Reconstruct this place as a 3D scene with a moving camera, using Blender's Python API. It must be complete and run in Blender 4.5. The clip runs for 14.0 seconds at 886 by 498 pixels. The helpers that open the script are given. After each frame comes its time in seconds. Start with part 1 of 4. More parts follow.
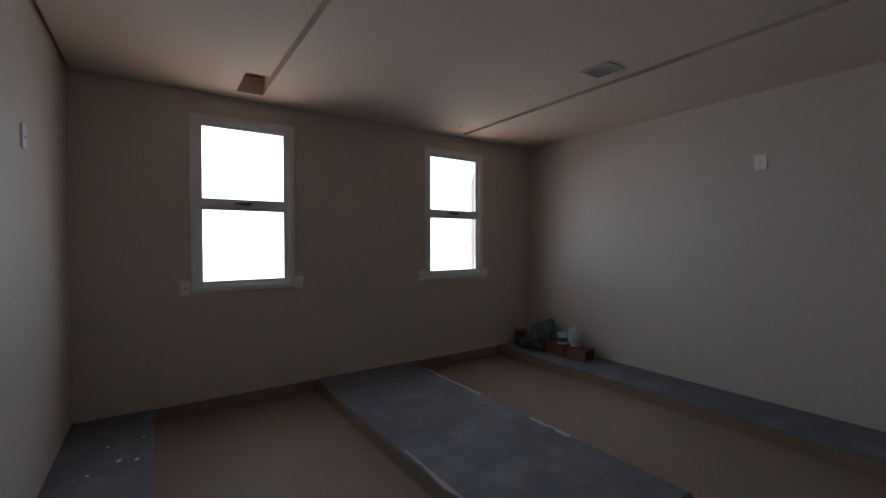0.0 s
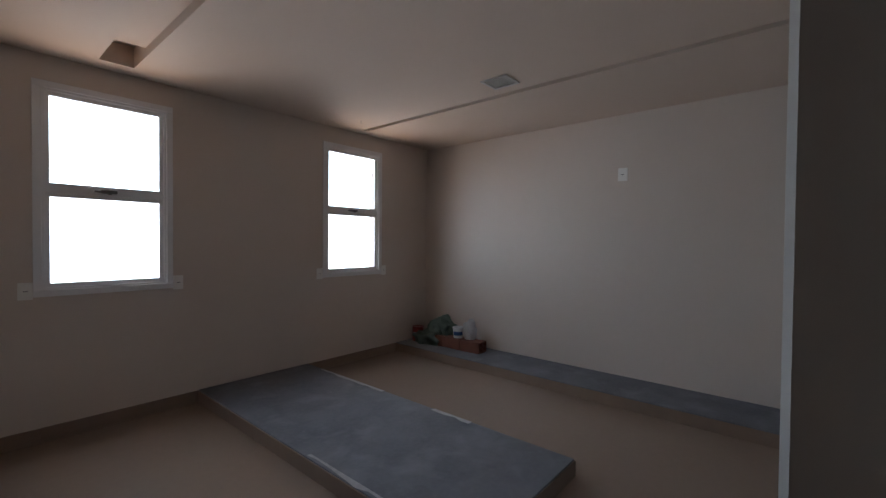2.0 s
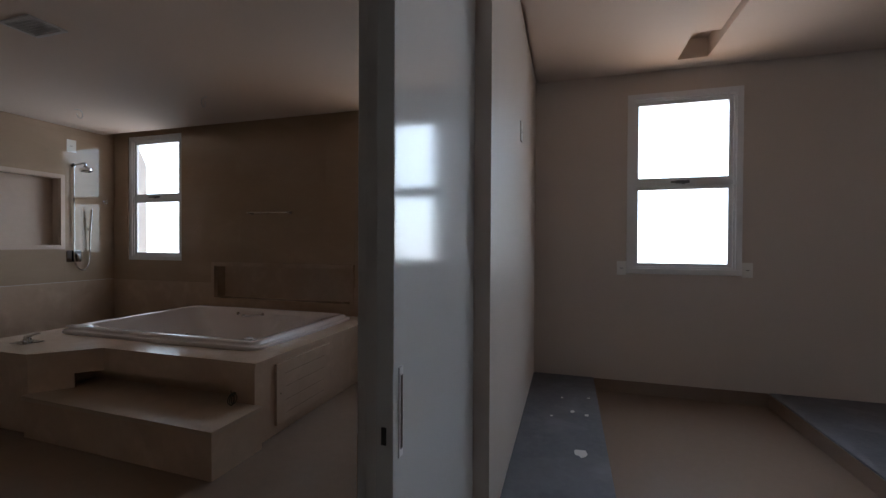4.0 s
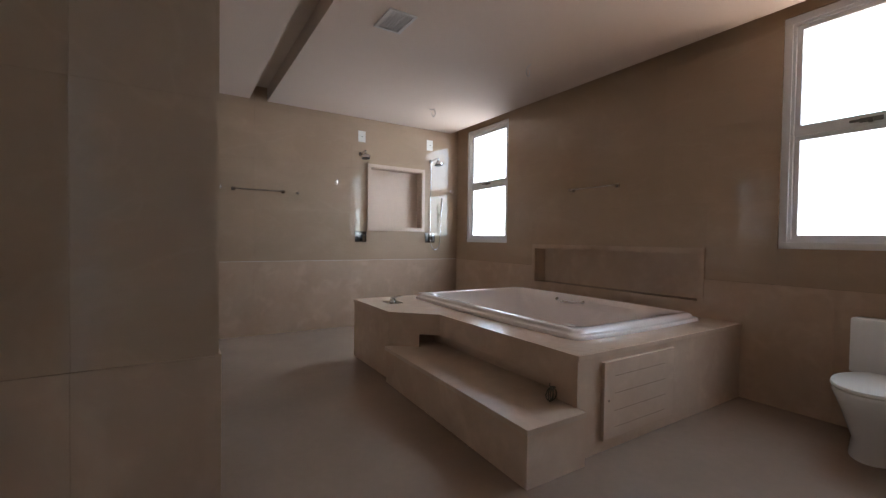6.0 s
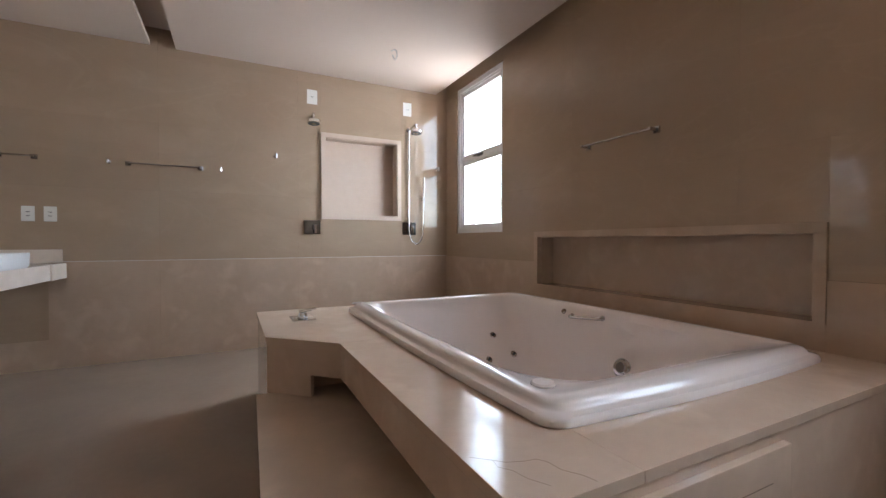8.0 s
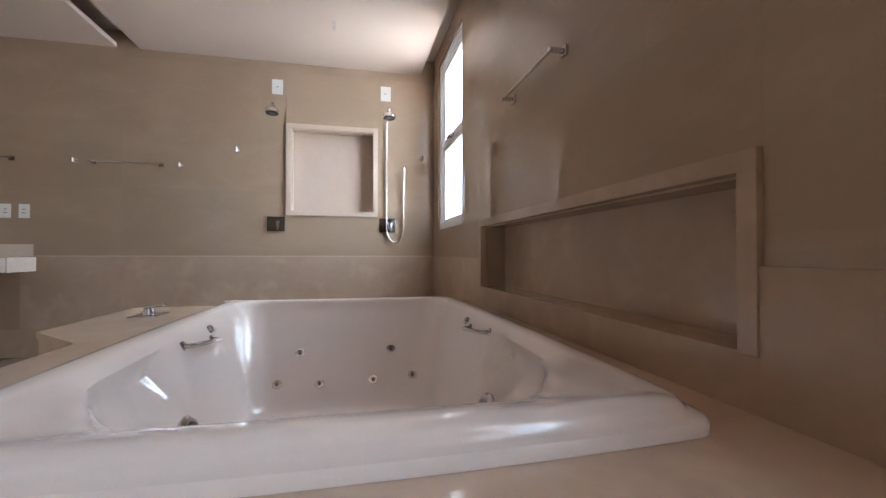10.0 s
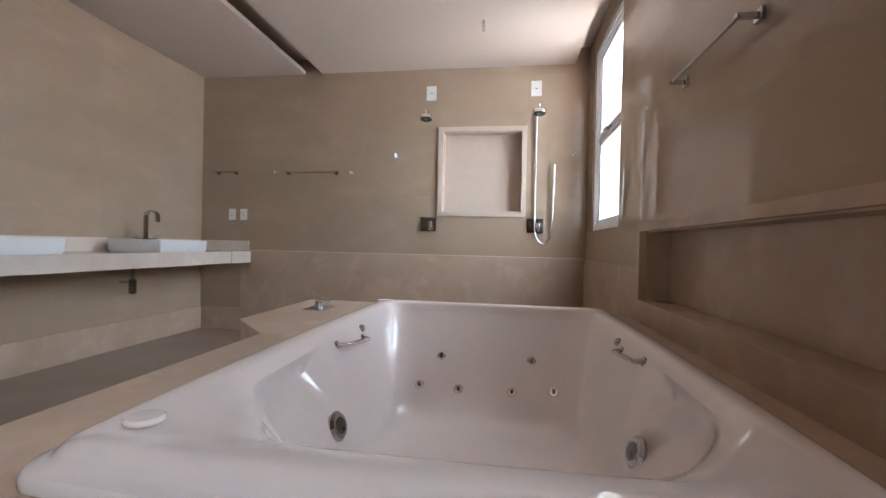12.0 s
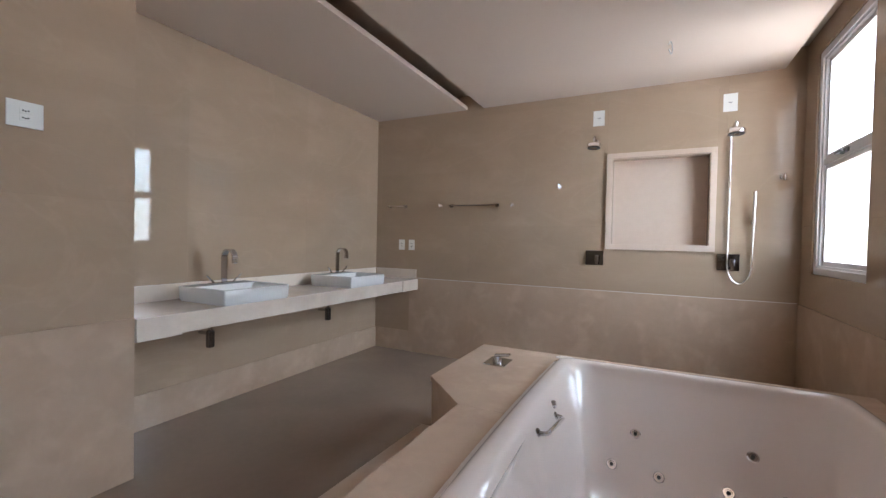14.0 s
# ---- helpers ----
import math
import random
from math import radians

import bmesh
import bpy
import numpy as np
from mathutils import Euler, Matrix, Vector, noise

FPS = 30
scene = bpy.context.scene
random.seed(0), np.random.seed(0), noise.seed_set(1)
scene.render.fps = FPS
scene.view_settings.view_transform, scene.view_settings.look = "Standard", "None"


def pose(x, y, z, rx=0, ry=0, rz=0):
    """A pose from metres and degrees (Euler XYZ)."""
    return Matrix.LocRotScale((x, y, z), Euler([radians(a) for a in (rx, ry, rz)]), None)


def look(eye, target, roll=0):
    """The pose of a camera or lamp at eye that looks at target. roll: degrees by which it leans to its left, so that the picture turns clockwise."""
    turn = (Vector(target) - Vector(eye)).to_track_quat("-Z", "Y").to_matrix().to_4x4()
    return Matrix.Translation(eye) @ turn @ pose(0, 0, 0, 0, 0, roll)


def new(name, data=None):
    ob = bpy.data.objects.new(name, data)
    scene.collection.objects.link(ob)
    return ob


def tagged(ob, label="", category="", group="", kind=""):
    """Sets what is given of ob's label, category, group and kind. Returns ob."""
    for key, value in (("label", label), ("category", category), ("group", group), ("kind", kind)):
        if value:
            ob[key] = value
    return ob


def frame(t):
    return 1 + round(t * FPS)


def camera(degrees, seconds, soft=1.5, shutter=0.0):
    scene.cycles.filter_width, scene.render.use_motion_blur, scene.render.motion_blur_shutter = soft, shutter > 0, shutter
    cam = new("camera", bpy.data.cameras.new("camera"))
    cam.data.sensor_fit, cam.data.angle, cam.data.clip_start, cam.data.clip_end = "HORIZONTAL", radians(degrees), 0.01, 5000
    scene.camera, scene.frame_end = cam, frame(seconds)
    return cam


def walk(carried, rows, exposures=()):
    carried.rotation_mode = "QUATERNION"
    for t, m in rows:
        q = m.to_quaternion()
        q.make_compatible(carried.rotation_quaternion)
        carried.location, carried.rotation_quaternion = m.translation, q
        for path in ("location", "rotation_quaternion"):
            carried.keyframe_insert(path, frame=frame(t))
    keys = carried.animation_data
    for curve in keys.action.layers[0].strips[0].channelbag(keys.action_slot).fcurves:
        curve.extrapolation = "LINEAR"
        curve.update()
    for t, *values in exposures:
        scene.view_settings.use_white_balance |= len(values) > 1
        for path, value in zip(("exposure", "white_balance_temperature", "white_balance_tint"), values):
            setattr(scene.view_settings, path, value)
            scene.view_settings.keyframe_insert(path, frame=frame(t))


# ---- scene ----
cam = camera(93.2, 14.0, soft=1.4)
PATH = [
    (0, (0.48, 0.445, 1.585), (1.606, 2.097, 1.552), -0.1),
    (0.5, (0.439, 0.538, 1.603), (1.839, 1.965, 1.563), 0.3),
    (1, (0.45, 0.504, 1.587), (2.004, 1.763, 1.557), 0.1),
    (1.5, (0.393, 0.51, 1.594), (2.001, 1.699, 1.554), 0.5),
    (2, (0.348, 0.502, 1.572), (1.866, 1.804, 1.536), 0.5),
    (2.5, (0.294, 0.519, 1.571), (1.587, 2.044, 1.532), 0.4),
    (3, (0.267, 0.472, 1.524), (1.188, 2.248, 1.494), 0.4),
    (3.5, (0.281, 0.553, 1.464), (0.439, 2.547, 1.443), 0.1),
    (4, (0.207, 0.667, 1.382), (-0.365, 2.584, 1.36), 0.3),
    (4.2, (0.161, 0.745, 1.348), (-0.63, 2.581, 1.325), 0.3),
    (6.3, (-0.459, 1.305, 1.174), (-2.179, 2.326, 1.131), 0.6),
    (6.5, (-0.571, 1.396, 1.166), (-2.299, 2.402, 1.125), 0.4),
    (7, (-0.866, 1.692, 1.131), (-2.605, 2.679, 1.082), 0.4),
    (7.5, (-1.046, 2.145, 1.098), (-2.793, 3.117, 1.057), -0.0),
    (8, (-1.207, 2.544, 1.061), (-2.993, 3.444, 1.025), -0.0),
    (8.5, (-1.178, 3.071, 1.038), (-3.016, 3.86, 1.013), 0.1),
    (8.7, (-1.168, 3.211, 1.044), (-3.016, 3.975, 1.011), -0.3),
    (10.8, (-1.456, 4.242, 0.853), (-3.447, 4.432, 0.859), 1.1),
    (11, (-1.438, 4.186, 0.913), (-3.433, 4.327, 0.897), 1.1),
    (11.5, (-1.447, 4.123, 0.916), (-3.446, 4.064, 0.909), 1.2),
    (12, (-1.455, 4.091, 0.99), (-3.434, 3.802, 0.974), 1.3),
    (12.5, (-1.42, 4.005, 1.1), (-3.364, 3.537, 1.062), 1.2),
    (13, (-1.437, 3.971, 1.144), (-3.327, 3.319, 1.117), 1.3),
    (13.5, (-1.416, 3.869, 1.277), (-3.255, 3.086, 1.229), 1.1),
    (14, (-1.41, 3.812, 1.347), (-3.198, 2.916, 1.307), 1.2),
]
walk(cam, [(t, look(eye, target, roll)) for t, eye, target, roll in PATH],
     [(0.0, -0.05), (1.0, 0.05), (2.0, 0.55), (3.0, 0.65), (4.2, 0.4), (6.3, 2.1), (7.0, 2.30), (8.7, 2.27), (14.0, 2.22)])


# ---- light ----
world = bpy.data.worlds.new("sky")
scene.world = world
world.use_nodes = True
_wn = world.node_tree.nodes
_sky = _wn.new("ShaderNodeTexSky")
_sky.sky_type = "NISHITA"
_sky.sun_disc = False
_sky.sun_elevation = radians(58)
_sky.sun_rotation = radians(200)
_wn["Background"].inputs["Strength"].default_value = 0.15
world.node_tree.links.new(_sky.outputs["Color"], _wn["Background"].inputs["Color"])
_sun = new("sun", bpy.data.lights.new("sun", "SUN"))
_sun.data.energy, _sun.data.angle, _sun.data.color = 3.0, radians(0.5), (1.0, 0.95, 0.88)
_sun.matrix_world = look((0, 0, 20), (-0.34 * 8, 0.5 * 8, 20 - 0.85 * 16))

WINDOW_POWER = 70.0
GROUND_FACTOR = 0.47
SKY_TINT = (0.705, 0.842, 1.0)
BATH_FACTOR = 0.80
FAR_BATH_FACTOR = 0.50


# ---- materials ----
def material(name, base, rough=0.5, metal=0.0, spec=0.5, mottle=0.0, mottle_scale=3.0, tint=None, fine=0.0, fine_scale=60.0,
             bump=0.0, bump_scale=40.0, veins=0.0, vein_scale=1.2, coat=0.0, rough_var=0.0, piece=0.0, distort=0.4,
             light=0.0, light_scale=5.0, stretch=1.0):
    """A node material: base colour with broad mottling, fine grain, optional veins and per-piece tone, gloss variation and bump."""
    m = bpy.data.materials.new(name)
    m.use_nodes = True
    nt = m.node_tree
    n, link = nt.nodes, nt.links.new
    bsdf = n["Principled BSDF"]
    bsdf.inputs["Roughness"].default_value = rough
    bsdf.inputs["Metallic"].default_value = metal
    bsdf.inputs["Specular IOR Level"].default_value = spec
    bsdf.inputs["Coat Weight"].default_value = coat
    bsdf.inputs["Coat Roughness"].default_value = 0.06
    geo = n.new("ShaderNodeNewGeometry")
    rgb = n.new("ShaderNodeRGB")
    rgb.outputs[0].default_value = (*base, 1)
    out = rgb.outputs[0]

    def noise_tex(scale, detail=4.0, dist=0.0):
        t = n.new("ShaderNodeTexNoise")
        t.inputs["Scale"].default_value, t.inputs["Detail"].default_value, t.inputs["Distortion"].default_value = scale, detail, dist
        if stretch != 1.0:
            mp = n.new("ShaderNodeMapping")
            mp.inputs["Scale"].default_value = (1.0, 1.0, stretch)
            link(geo.outputs["Position"], mp.inputs["Vector"])
            link(mp.outputs["Vector"], t.inputs["Vector"])
        else:
            link(geo.outputs["Position"], t.inputs["Vector"])
        return t

    def ramp(src, lo, hi):
        r = n.new("ShaderNodeMapRange")
        r.inputs["From Min"].default_value, r.inputs["From Max"].default_value = lo, hi
        link(src, r.inputs["Value"])
        return r.outputs["Result"]

    def mix(fac, a, b_col, amount):
        mul = n.new("ShaderNodeMath")
        mul.operation = "MULTIPLY"
        mul.inputs[1].default_value = amount
        link(fac, mul.inputs[0])
        x = n.new("ShaderNodeMix")
        x.data_type = "RGBA"
        link(mul.outputs[0], x.inputs["Factor"])
        link(a, x.inputs["A"])
        x.inputs["B"].default_value = (*b_col, 1)
        return x.outputs["Result"]

    if mottle:
        t2 = tint or tuple(c * 0.6 for c in base)
        out = mix(ramp(noise_tex(mottle_scale, 5.0, distort).outputs["Fac"], 0.38, 0.68), out, t2, mottle)
    if light:
        out = mix(ramp(noise_tex(light_scale, 3.0, 0.35).outputs["Fac"], 0.52, 0.74), out, tuple(min(1, c * 1.3 + 0.02) for c in base), light)
    if fine:
        out = mix(ramp(noise_tex(fine_scale, 3.0).outputs["Fac"], 0.4, 0.75), out, tuple(min(1, c * 1.35) for c in base), fine)
    if veins:
        v = noise_tex(vein_scale, 6.0, 1.6)
        ab = n.new("ShaderNodeMath")
        ab.operation = "SUBTRACT"
        ab.inputs[1].default_value = 0.5
        link(v.outputs["Fac"], ab.inputs[0])
        ab2 = n.new("ShaderNodeMath")
        ab2.operation = "ABSOLUTE"
        link(ab.outputs[0], ab2.inputs[0])
        out = mix(ramp(ab2.outputs[0], 0.012, 0.0), out, tuple(min(1, c * 1.35 + 0.04) for c in base), veins)
    if piece:
        info = n.new("ShaderNodeObjectInfo")
        out = mix(info.outputs["Random"], out, tuple(c * 0.78 for c in base), piece)
    link(out, bsdf.inputs["Base Color"])
    if rough_var:
        r = n.new("ShaderNodeMapRange")
        r.inputs["To Min"].default_value, r.inputs["To Max"].default_value = max(0.02, rough - rough_var), rough + rough_var
        link(noise_tex(6.0, 5.0, 0.3).outputs["Fac"], r.inputs["Value"])
        link(r.outputs["Result"], bsdf.inputs["Roughness"])
    if bump:
        b = n.new("ShaderNodeBump")
        b.inputs["Strength"].default_value, b.inputs["Distance"].default_value = bump, 0.004
        link(noise_tex(bump_scale, 4.0).outputs["Fac"], b.inputs["Height"])
        link(b.outputs["Normal"], bsdf.inputs["Normal"])
    return m


M_PAINT = material("cream_wall_paint", (0.61, 0.53, 0.47), 0.38, spec=0.5, mottle=0.07, mottle_scale=1.2)
# the cream paint at about 0.63, with the hall's shade in its colour
M_PAINT_SHADE = material("cream_paint_in_shade", (0.38, 0.335, 0.30), 0.6, mottle=0.12, mottle_scale=1.6, bump=0.08, bump_scale=90)
M_CEIL = material("white_ceiling_plaster", (0.62, 0.515, 0.44), 0.8, spec=0.2, mottle=0.06, mottle_scale=1.2, bump=0.05, bump_scale=70)
M_SLAB = material("beige_porcelain_slab", (0.43, 0.315, 0.224), 0.008, spec=0.6, mottle=0.45, mottle_scale=1.1, tint=(0.352, 0.256, 0.177), fine=0.05, fine_scale=16,
                  veins=0.10, vein_scale=0.6, rough_var=0.004, piece=0.24, light=0.28, light_scale=1.7, stretch=2.2)
M_MARBLE = material("cream_marble", (0.635, 0.478, 0.365), 0.11, mottle=0.50, mottle_scale=2.6, tint=(0.53, 0.372, 0.272), fine=0.10, fine_scale=16,
                    veins=0.05, vein_scale=1.2, rough_var=0.035, piece=0.16, light=0.40, light_scale=5.5)
M_WAINSCOT = material("beige_marble_panel", (0.50, 0.368, 0.272), 0.12, mottle=0.50, mottle_scale=2.6, tint=(0.415, 0.295, 0.212), fine=0.10, fine_scale=16,
                      veins=0.05, vein_scale=1.2, rough_var=0.035, piece=0.16, light=0.40, light_scale=5.5)
M_DUSTY = material("dusty_cream_marble", (0.55, 0.42, 0.32), 0.30, mottle=0.50, mottle_scale=2.6, tint=(0.45, 0.325, 0.235), fine=0.10, fine_scale=16, piece=0.16, light=0.40, light_scale=5.5)
M_FLOOR = material("polished_beige_floor_tile", (0.295, 0.220, 0.170), 0.13, light=0.15, light_scale=2.0, mottle=0.5, mottle_scale=1.2, tint=(0.22, 0.164, 0.122), fine=0.10, fine_scale=20,
                   rough_var=0.06, piece=0.06)
M_FLOOR_C = material("polished_tan_floor_tile", (0.232, 0.168, 0.13), 0.20, mottle=0.22, mottle_scale=1.4, tint=(0.20, 0.145, 0.108), fine=0.10, fine_scale=20, rough_var=0.06)
M_CONCRETE = material("raw_grey_concrete", (0.145, 0.147, 0.163), 0.75, spec=0.35, mottle=0.8, mottle_scale=3.0, tint=(0.095, 0.099, 0.112), fine=0.25, fine_scale=26, light=0.6, light_scale=4.5,
                      bump=0.5, bump_scale=55)
M_LACQUER = material("white_door_lacquer", (0.72, 0.73, 0.73), 0.14, mottle=0.04, mottle_scale=1.0, coat=0.3)
M_JAMB = material("white_painted_jamb", (0.70, 0.69, 0.68), 0.4, mottle=0.08, mottle_scale=2.0)
M_ALU = material("white_coated_aluminium", (0.74, 0.74, 0.75), 0.32, mottle=0.05, mottle_scale=4.0)
M_PLATE = material("white_plastic", (0.80, 0.79, 0.76), 0.28, mottle=0.03)
M_DARK = material("dark_plastic", (0.03, 0.03, 0.032), 0.4)
M_CHROME = material("chrome", (0.58, 0.58, 0.59), 0.035, metal=1.0, rough_var=0.02)
M_JET = material("bright_chrome", (0.82, 0.82, 0.83), 0.06, metal=1.0, rough_var=0.02)
M_LATCH = material("dark_satin_steel", (0.16, 0.16, 0.165), 0.35, metal=0.8, rough_var=0.05)
M_STEEL = material("brushed_steel", (0.42, 0.42, 0.42), 0.22, metal=1.0, rough_var=0.05)
M_CERAMIC = material("white_ceramic", (0.80, 0.80, 0.80), 0.10, mottle=0.02, coat=0.3)
M_ACRYLIC = material("glossy_white_acrylic", (0.90, 0.805, 0.76), 0.07, mottle=0.03, mottle_scale=2.0, coat=0.4)
M_VENT = material("grey_vent_paint", (0.55, 0.53, 0.52), 0.5, mottle=0.08)
M_VALVE = material("dark_mirror_steel", (0.24, 0.24, 0.245), 0.08, metal=1.0, rough_var=0.03)
M_TRIM = material("pale_cream_marble", (0.61, 0.485, 0.40), 0.10, mottle=0.4, mottle_scale=3.0, tint=(0.57, 0.44, 0.34), fine=0.08, fine_scale=16)
M_COUNTER = material("pale_counter_marble", (0.70, 0.60, 0.515), 0.09, mottle=0.45, mottle_scale=3.0, tint=(0.60, 0.49, 0.40), fine=0.10, fine_scale=16, veins=0.06, vein_scale=1.6, light=0.3, light_scale=5.0)
# paler than the panels: the light on their top edge, put into the colour
M_EDGE_LIGHT = material("stone_edge_highlight", (0.74, 0.68, 0.60), 0.35, mottle=0.4, mottle_scale=9)
M_GROOVE = material("dirty_groove", (0.22, 0.15, 0.10), 0.7)
M_CLAY = material("red_clay_brick", (0.175, 0.062, 0.040), 0.8, mottle=0.4, mottle_scale=12, fine=0.25, fine_scale=60, bump=0.4)
M_TARP = material("dark_green_cloth", (0.085, 0.125, 0.105), 0.75, mottle=0.5, mottle_scale=14, bump=0.5, bump_scale=120)
M_PVC = material("white_pail_plastic", (0.62, 0.64, 0.66), 0.35, mottle=0.15, mottle_scale=15)
M_BAG = material("translucent_white_bag", (0.50, 0.51, 0.53), 0.45, mottle=0.25, mottle_scale=18, bump=0.4, bump_scale=60)
M_BLUE = material("blue_print", (0.03, 0.10, 0.30), 0.4, mottle=0.2, mottle_scale=30)
M_RED = material("dark_red_tin", (0.28, 0.045, 0.035), 0.35, mottle=0.3, mottle_scale=20)
M_WIRE = material("grey_green_cable", (0.10, 0.10, 0.075), 0.5, mottle=0.3, mottle_scale=40)
M_FLAKE = material("dried_white_plaster", (0.66, 0.65, 0.62), 0.9, bump=0.5)
M_MORTAR = material("pale_dry_mortar", (0.34, 0.335, 0.33), 0.9, mottle=0.4, mottle_scale=20, bump=0.4)
M_VEIN = material("brown_stone_vein", (0.42, 0.30, 0.215), 0.25, mottle=0.3, mottle_scale=30)
M_GROUND = material("dry_pale_ground", (0.50, 0.39, 0.29), 0.95, mottle=0.5, mottle_scale=0.08, fine=0.3, fine_scale=1.5)
M_RENDER = material("white_facade_render", (0.72, 0.70, 0.67), 0.8, mottle=0.1, mottle_scale=0.7, bump=0.2)
M_GLASS = bpy.data.materials.new("clear_glass")
M_GLASS.use_nodes = True
_g = M_GLASS.node_tree.nodes["Principled BSDF"]
_g.inputs["Transmission Weight"].default_value, _g.inputs["Roughness"].default_value, _g.inputs["IOR"].default_value = 1.0, 0.0, 1.02


# ---- mesh helpers ----
def box(bm, x0, x1, y0, y1, z0, z1, bevel=0.0):
    vs = [bm.verts.new(p) for p in ((x0, y0, z0), (x1, y0, z0), (x1, y1, z0), (x0, y1, z0), (x0, y0, z1), (x1, y0, z1), (x1, y1, z1), (x0, y1, z1))]
    fs = [bm.faces.new([vs[i] for i in q]) for q in ((3, 2, 1, 0), (4, 5, 6, 7), (0, 1, 5, 4), (1, 2, 6, 5), (2, 3, 7, 6), (3, 0, 4, 7))]
    if bevel:
        es = list({e for f in fs for e in f.edges})
        bmesh.ops.bevel(bm, geom=es, offset=bevel, segments=2, affect="EDGES", profile=0.6)
    return bm


def boxes(*args, bevel=0.0):
    bm = bmesh.new()
    for a in args:
        box(bm, *a, bevel=bevel)
    return bm


def prism(points, z0, z1, bevel=0.0):
    bm = bmesh.new()
    low = [bm.verts.new((x, y, z0)) for x, y in points]
    top = [bm.verts.new((x, y, z1)) for x, y in points]
    bm.faces.new(low[::-1])
    bm.faces.new(top)
    k = len(points)
    for i in range(k):
        bm.faces.new((low[i], low[(i + 1) % k], top[(i + 1) % k], top[i]))
    bmesh.ops.recalc_face_normals(bm, faces=bm.faces)
    if bevel:
        bmesh.ops.bevel(bm, geom=list(bm.edges), offset=bevel, segments=2, affect="EDGES")
    return bm


def tube(bm, path, radius, sides=12, caps=True):
    """A round tube along a list of points."""
    pts = [Vector(p) for p in path]
    rings = []
    up = Vector((0.13, 0.21, 0.97)).normalized()
    for i, p in enumerate(pts):
        d = (pts[min(i + 1, len(pts) - 1)] - pts[max(i - 1, 0)]).normalized()
        if abs(d.dot(up)) > 0.95:
            up = Vector((0.9, 0.3, 0.1)).normalized()
        a = d.cross(up).normalized()
        b = d.cross(a).normalized()
        up = b.cross(d).normalized() if b.cross(d).length > 0.1 else up
        r = radius[i] if isinstance(radius, (list, tuple)) else radius
        rings.append([bm.verts.new(p + r * (math.cos(2 * math.pi * k / sides) * a + math.sin(2 * math.pi * k / sides) * b)) for k in range(sides)])
    for r0, r1 in zip(rings, rings[1:]):
        off = min(range(sides), key=lambda o: sum((r0[k].co - r1[(k + o) % sides].co).length for k in range(0, sides, 3)))
        for k in range(sides):
            bm.faces.new((r0[k], r0[(k + 1) % sides], r1[(k + 1 + off) % sides], r1[(k + off) % sides]))
    if caps:
        bm.faces.new(rings[0][::-1])
        bm.faces.new(rings[-1])
    return bm


def lathe(bm, profile, centre, axis=(0, 0, 1), sides=24):
    """Turns (radius, height) pairs round an axis."""
    ax = Vector(axis).normalized()
    a = ax.orthogonal().normalized()
    b = ax.cross(a)
    c = Vector(centre)
    rings = []
    for r, h in profile:
        rings.append([bm.verts.new(c + ax * h + max(r, 0.0004) * (math.cos(2 * math.pi * k / sides) * a + math.sin(2 * math.pi * k / sides) * b)) for k in range(sides)])
    for r0, r1 in zip(rings, rings[1:]):
        for k in range(sides):
            bm.faces.new((r0[k], r0[(k + 1) % sides], r1[(k + 1) % sides], r1[k]))
    bm.faces.new(rings[0][::-1])
    bm.faces.new(rings[-1])
    bmesh.ops.recalc_face_normals(bm, faces=bm.faces)
    return bm


def mesh_of(name, bm, mat, smooth=False):
    me = bpy.data.meshes.new(name)
    bmesh.ops.recalc_face_normals(bm, faces=bm.faces)
    bm.to_mesh(me)
    bm.free()
    me.materials.append(mat)
    if smooth:
        me.polygons.foreach_set("use_smooth", [True] * len(me.polygons))
        me.set_sharp_from_angle(angle=radians(40))
    return me


def part(name, bm, mat, parent, label="", smooth=False):
    ob = new(name, mesh_of(name, bm, mat, smooth))
    ob.parent = parent
    if parent is not None:
        ob.matrix_parent_inverse = parent.matrix_basis.inverted()
        if parent.parent is not None:
            ob.matrix_parent_inverse = (parent.parent.matrix_basis @ parent.matrix_parent_inverse @ parent.matrix_basis).inverted()
    if label:
        ob["label"] = label
    return ob


def thing(name, place, label, category, group="", kind=""):
    ob = new(name)
    ob.location = place
    ob.empty_display_size = 0.1
    return tagged(ob, label, category, group, kind)


def solid(name, bm, mat, label, category, kind="structure", smooth=False, group=""):
    return tagged(part(name, bm, mat, None, "", smooth), label, category, group, kind)


# ---- the plan, in metres ----
YF = 4.915            # inner face of the window wall
XS = -5.77            # shower wall
YV = 0.69             # vanity wall
YP = 1.285             # face of the pier beside the vanity
XP0, XP1 = -2.70, -1.50
XB = -0.30            # bathroom side of the partition
XC = -0.11            # dressing room side of the partition
XE = 5.095            # far wall of the dressing room
ZB, ZC = 2.82, 2.967   # ceilings
ZW = 0.89             # top of the marble wainscot
WIN_W, WIN_H = 0.93, 1.655
NS, NM = 0.028, 0.040  # slabs and marble panels on the window wall stand this proud
BATH_WIN, CLOSET_WIN = (-5.04, -1.135), (1.195, 3.715)
BATH_SILL, CLOSET_SILL = 1.153, 1.12
TOP = 3.2

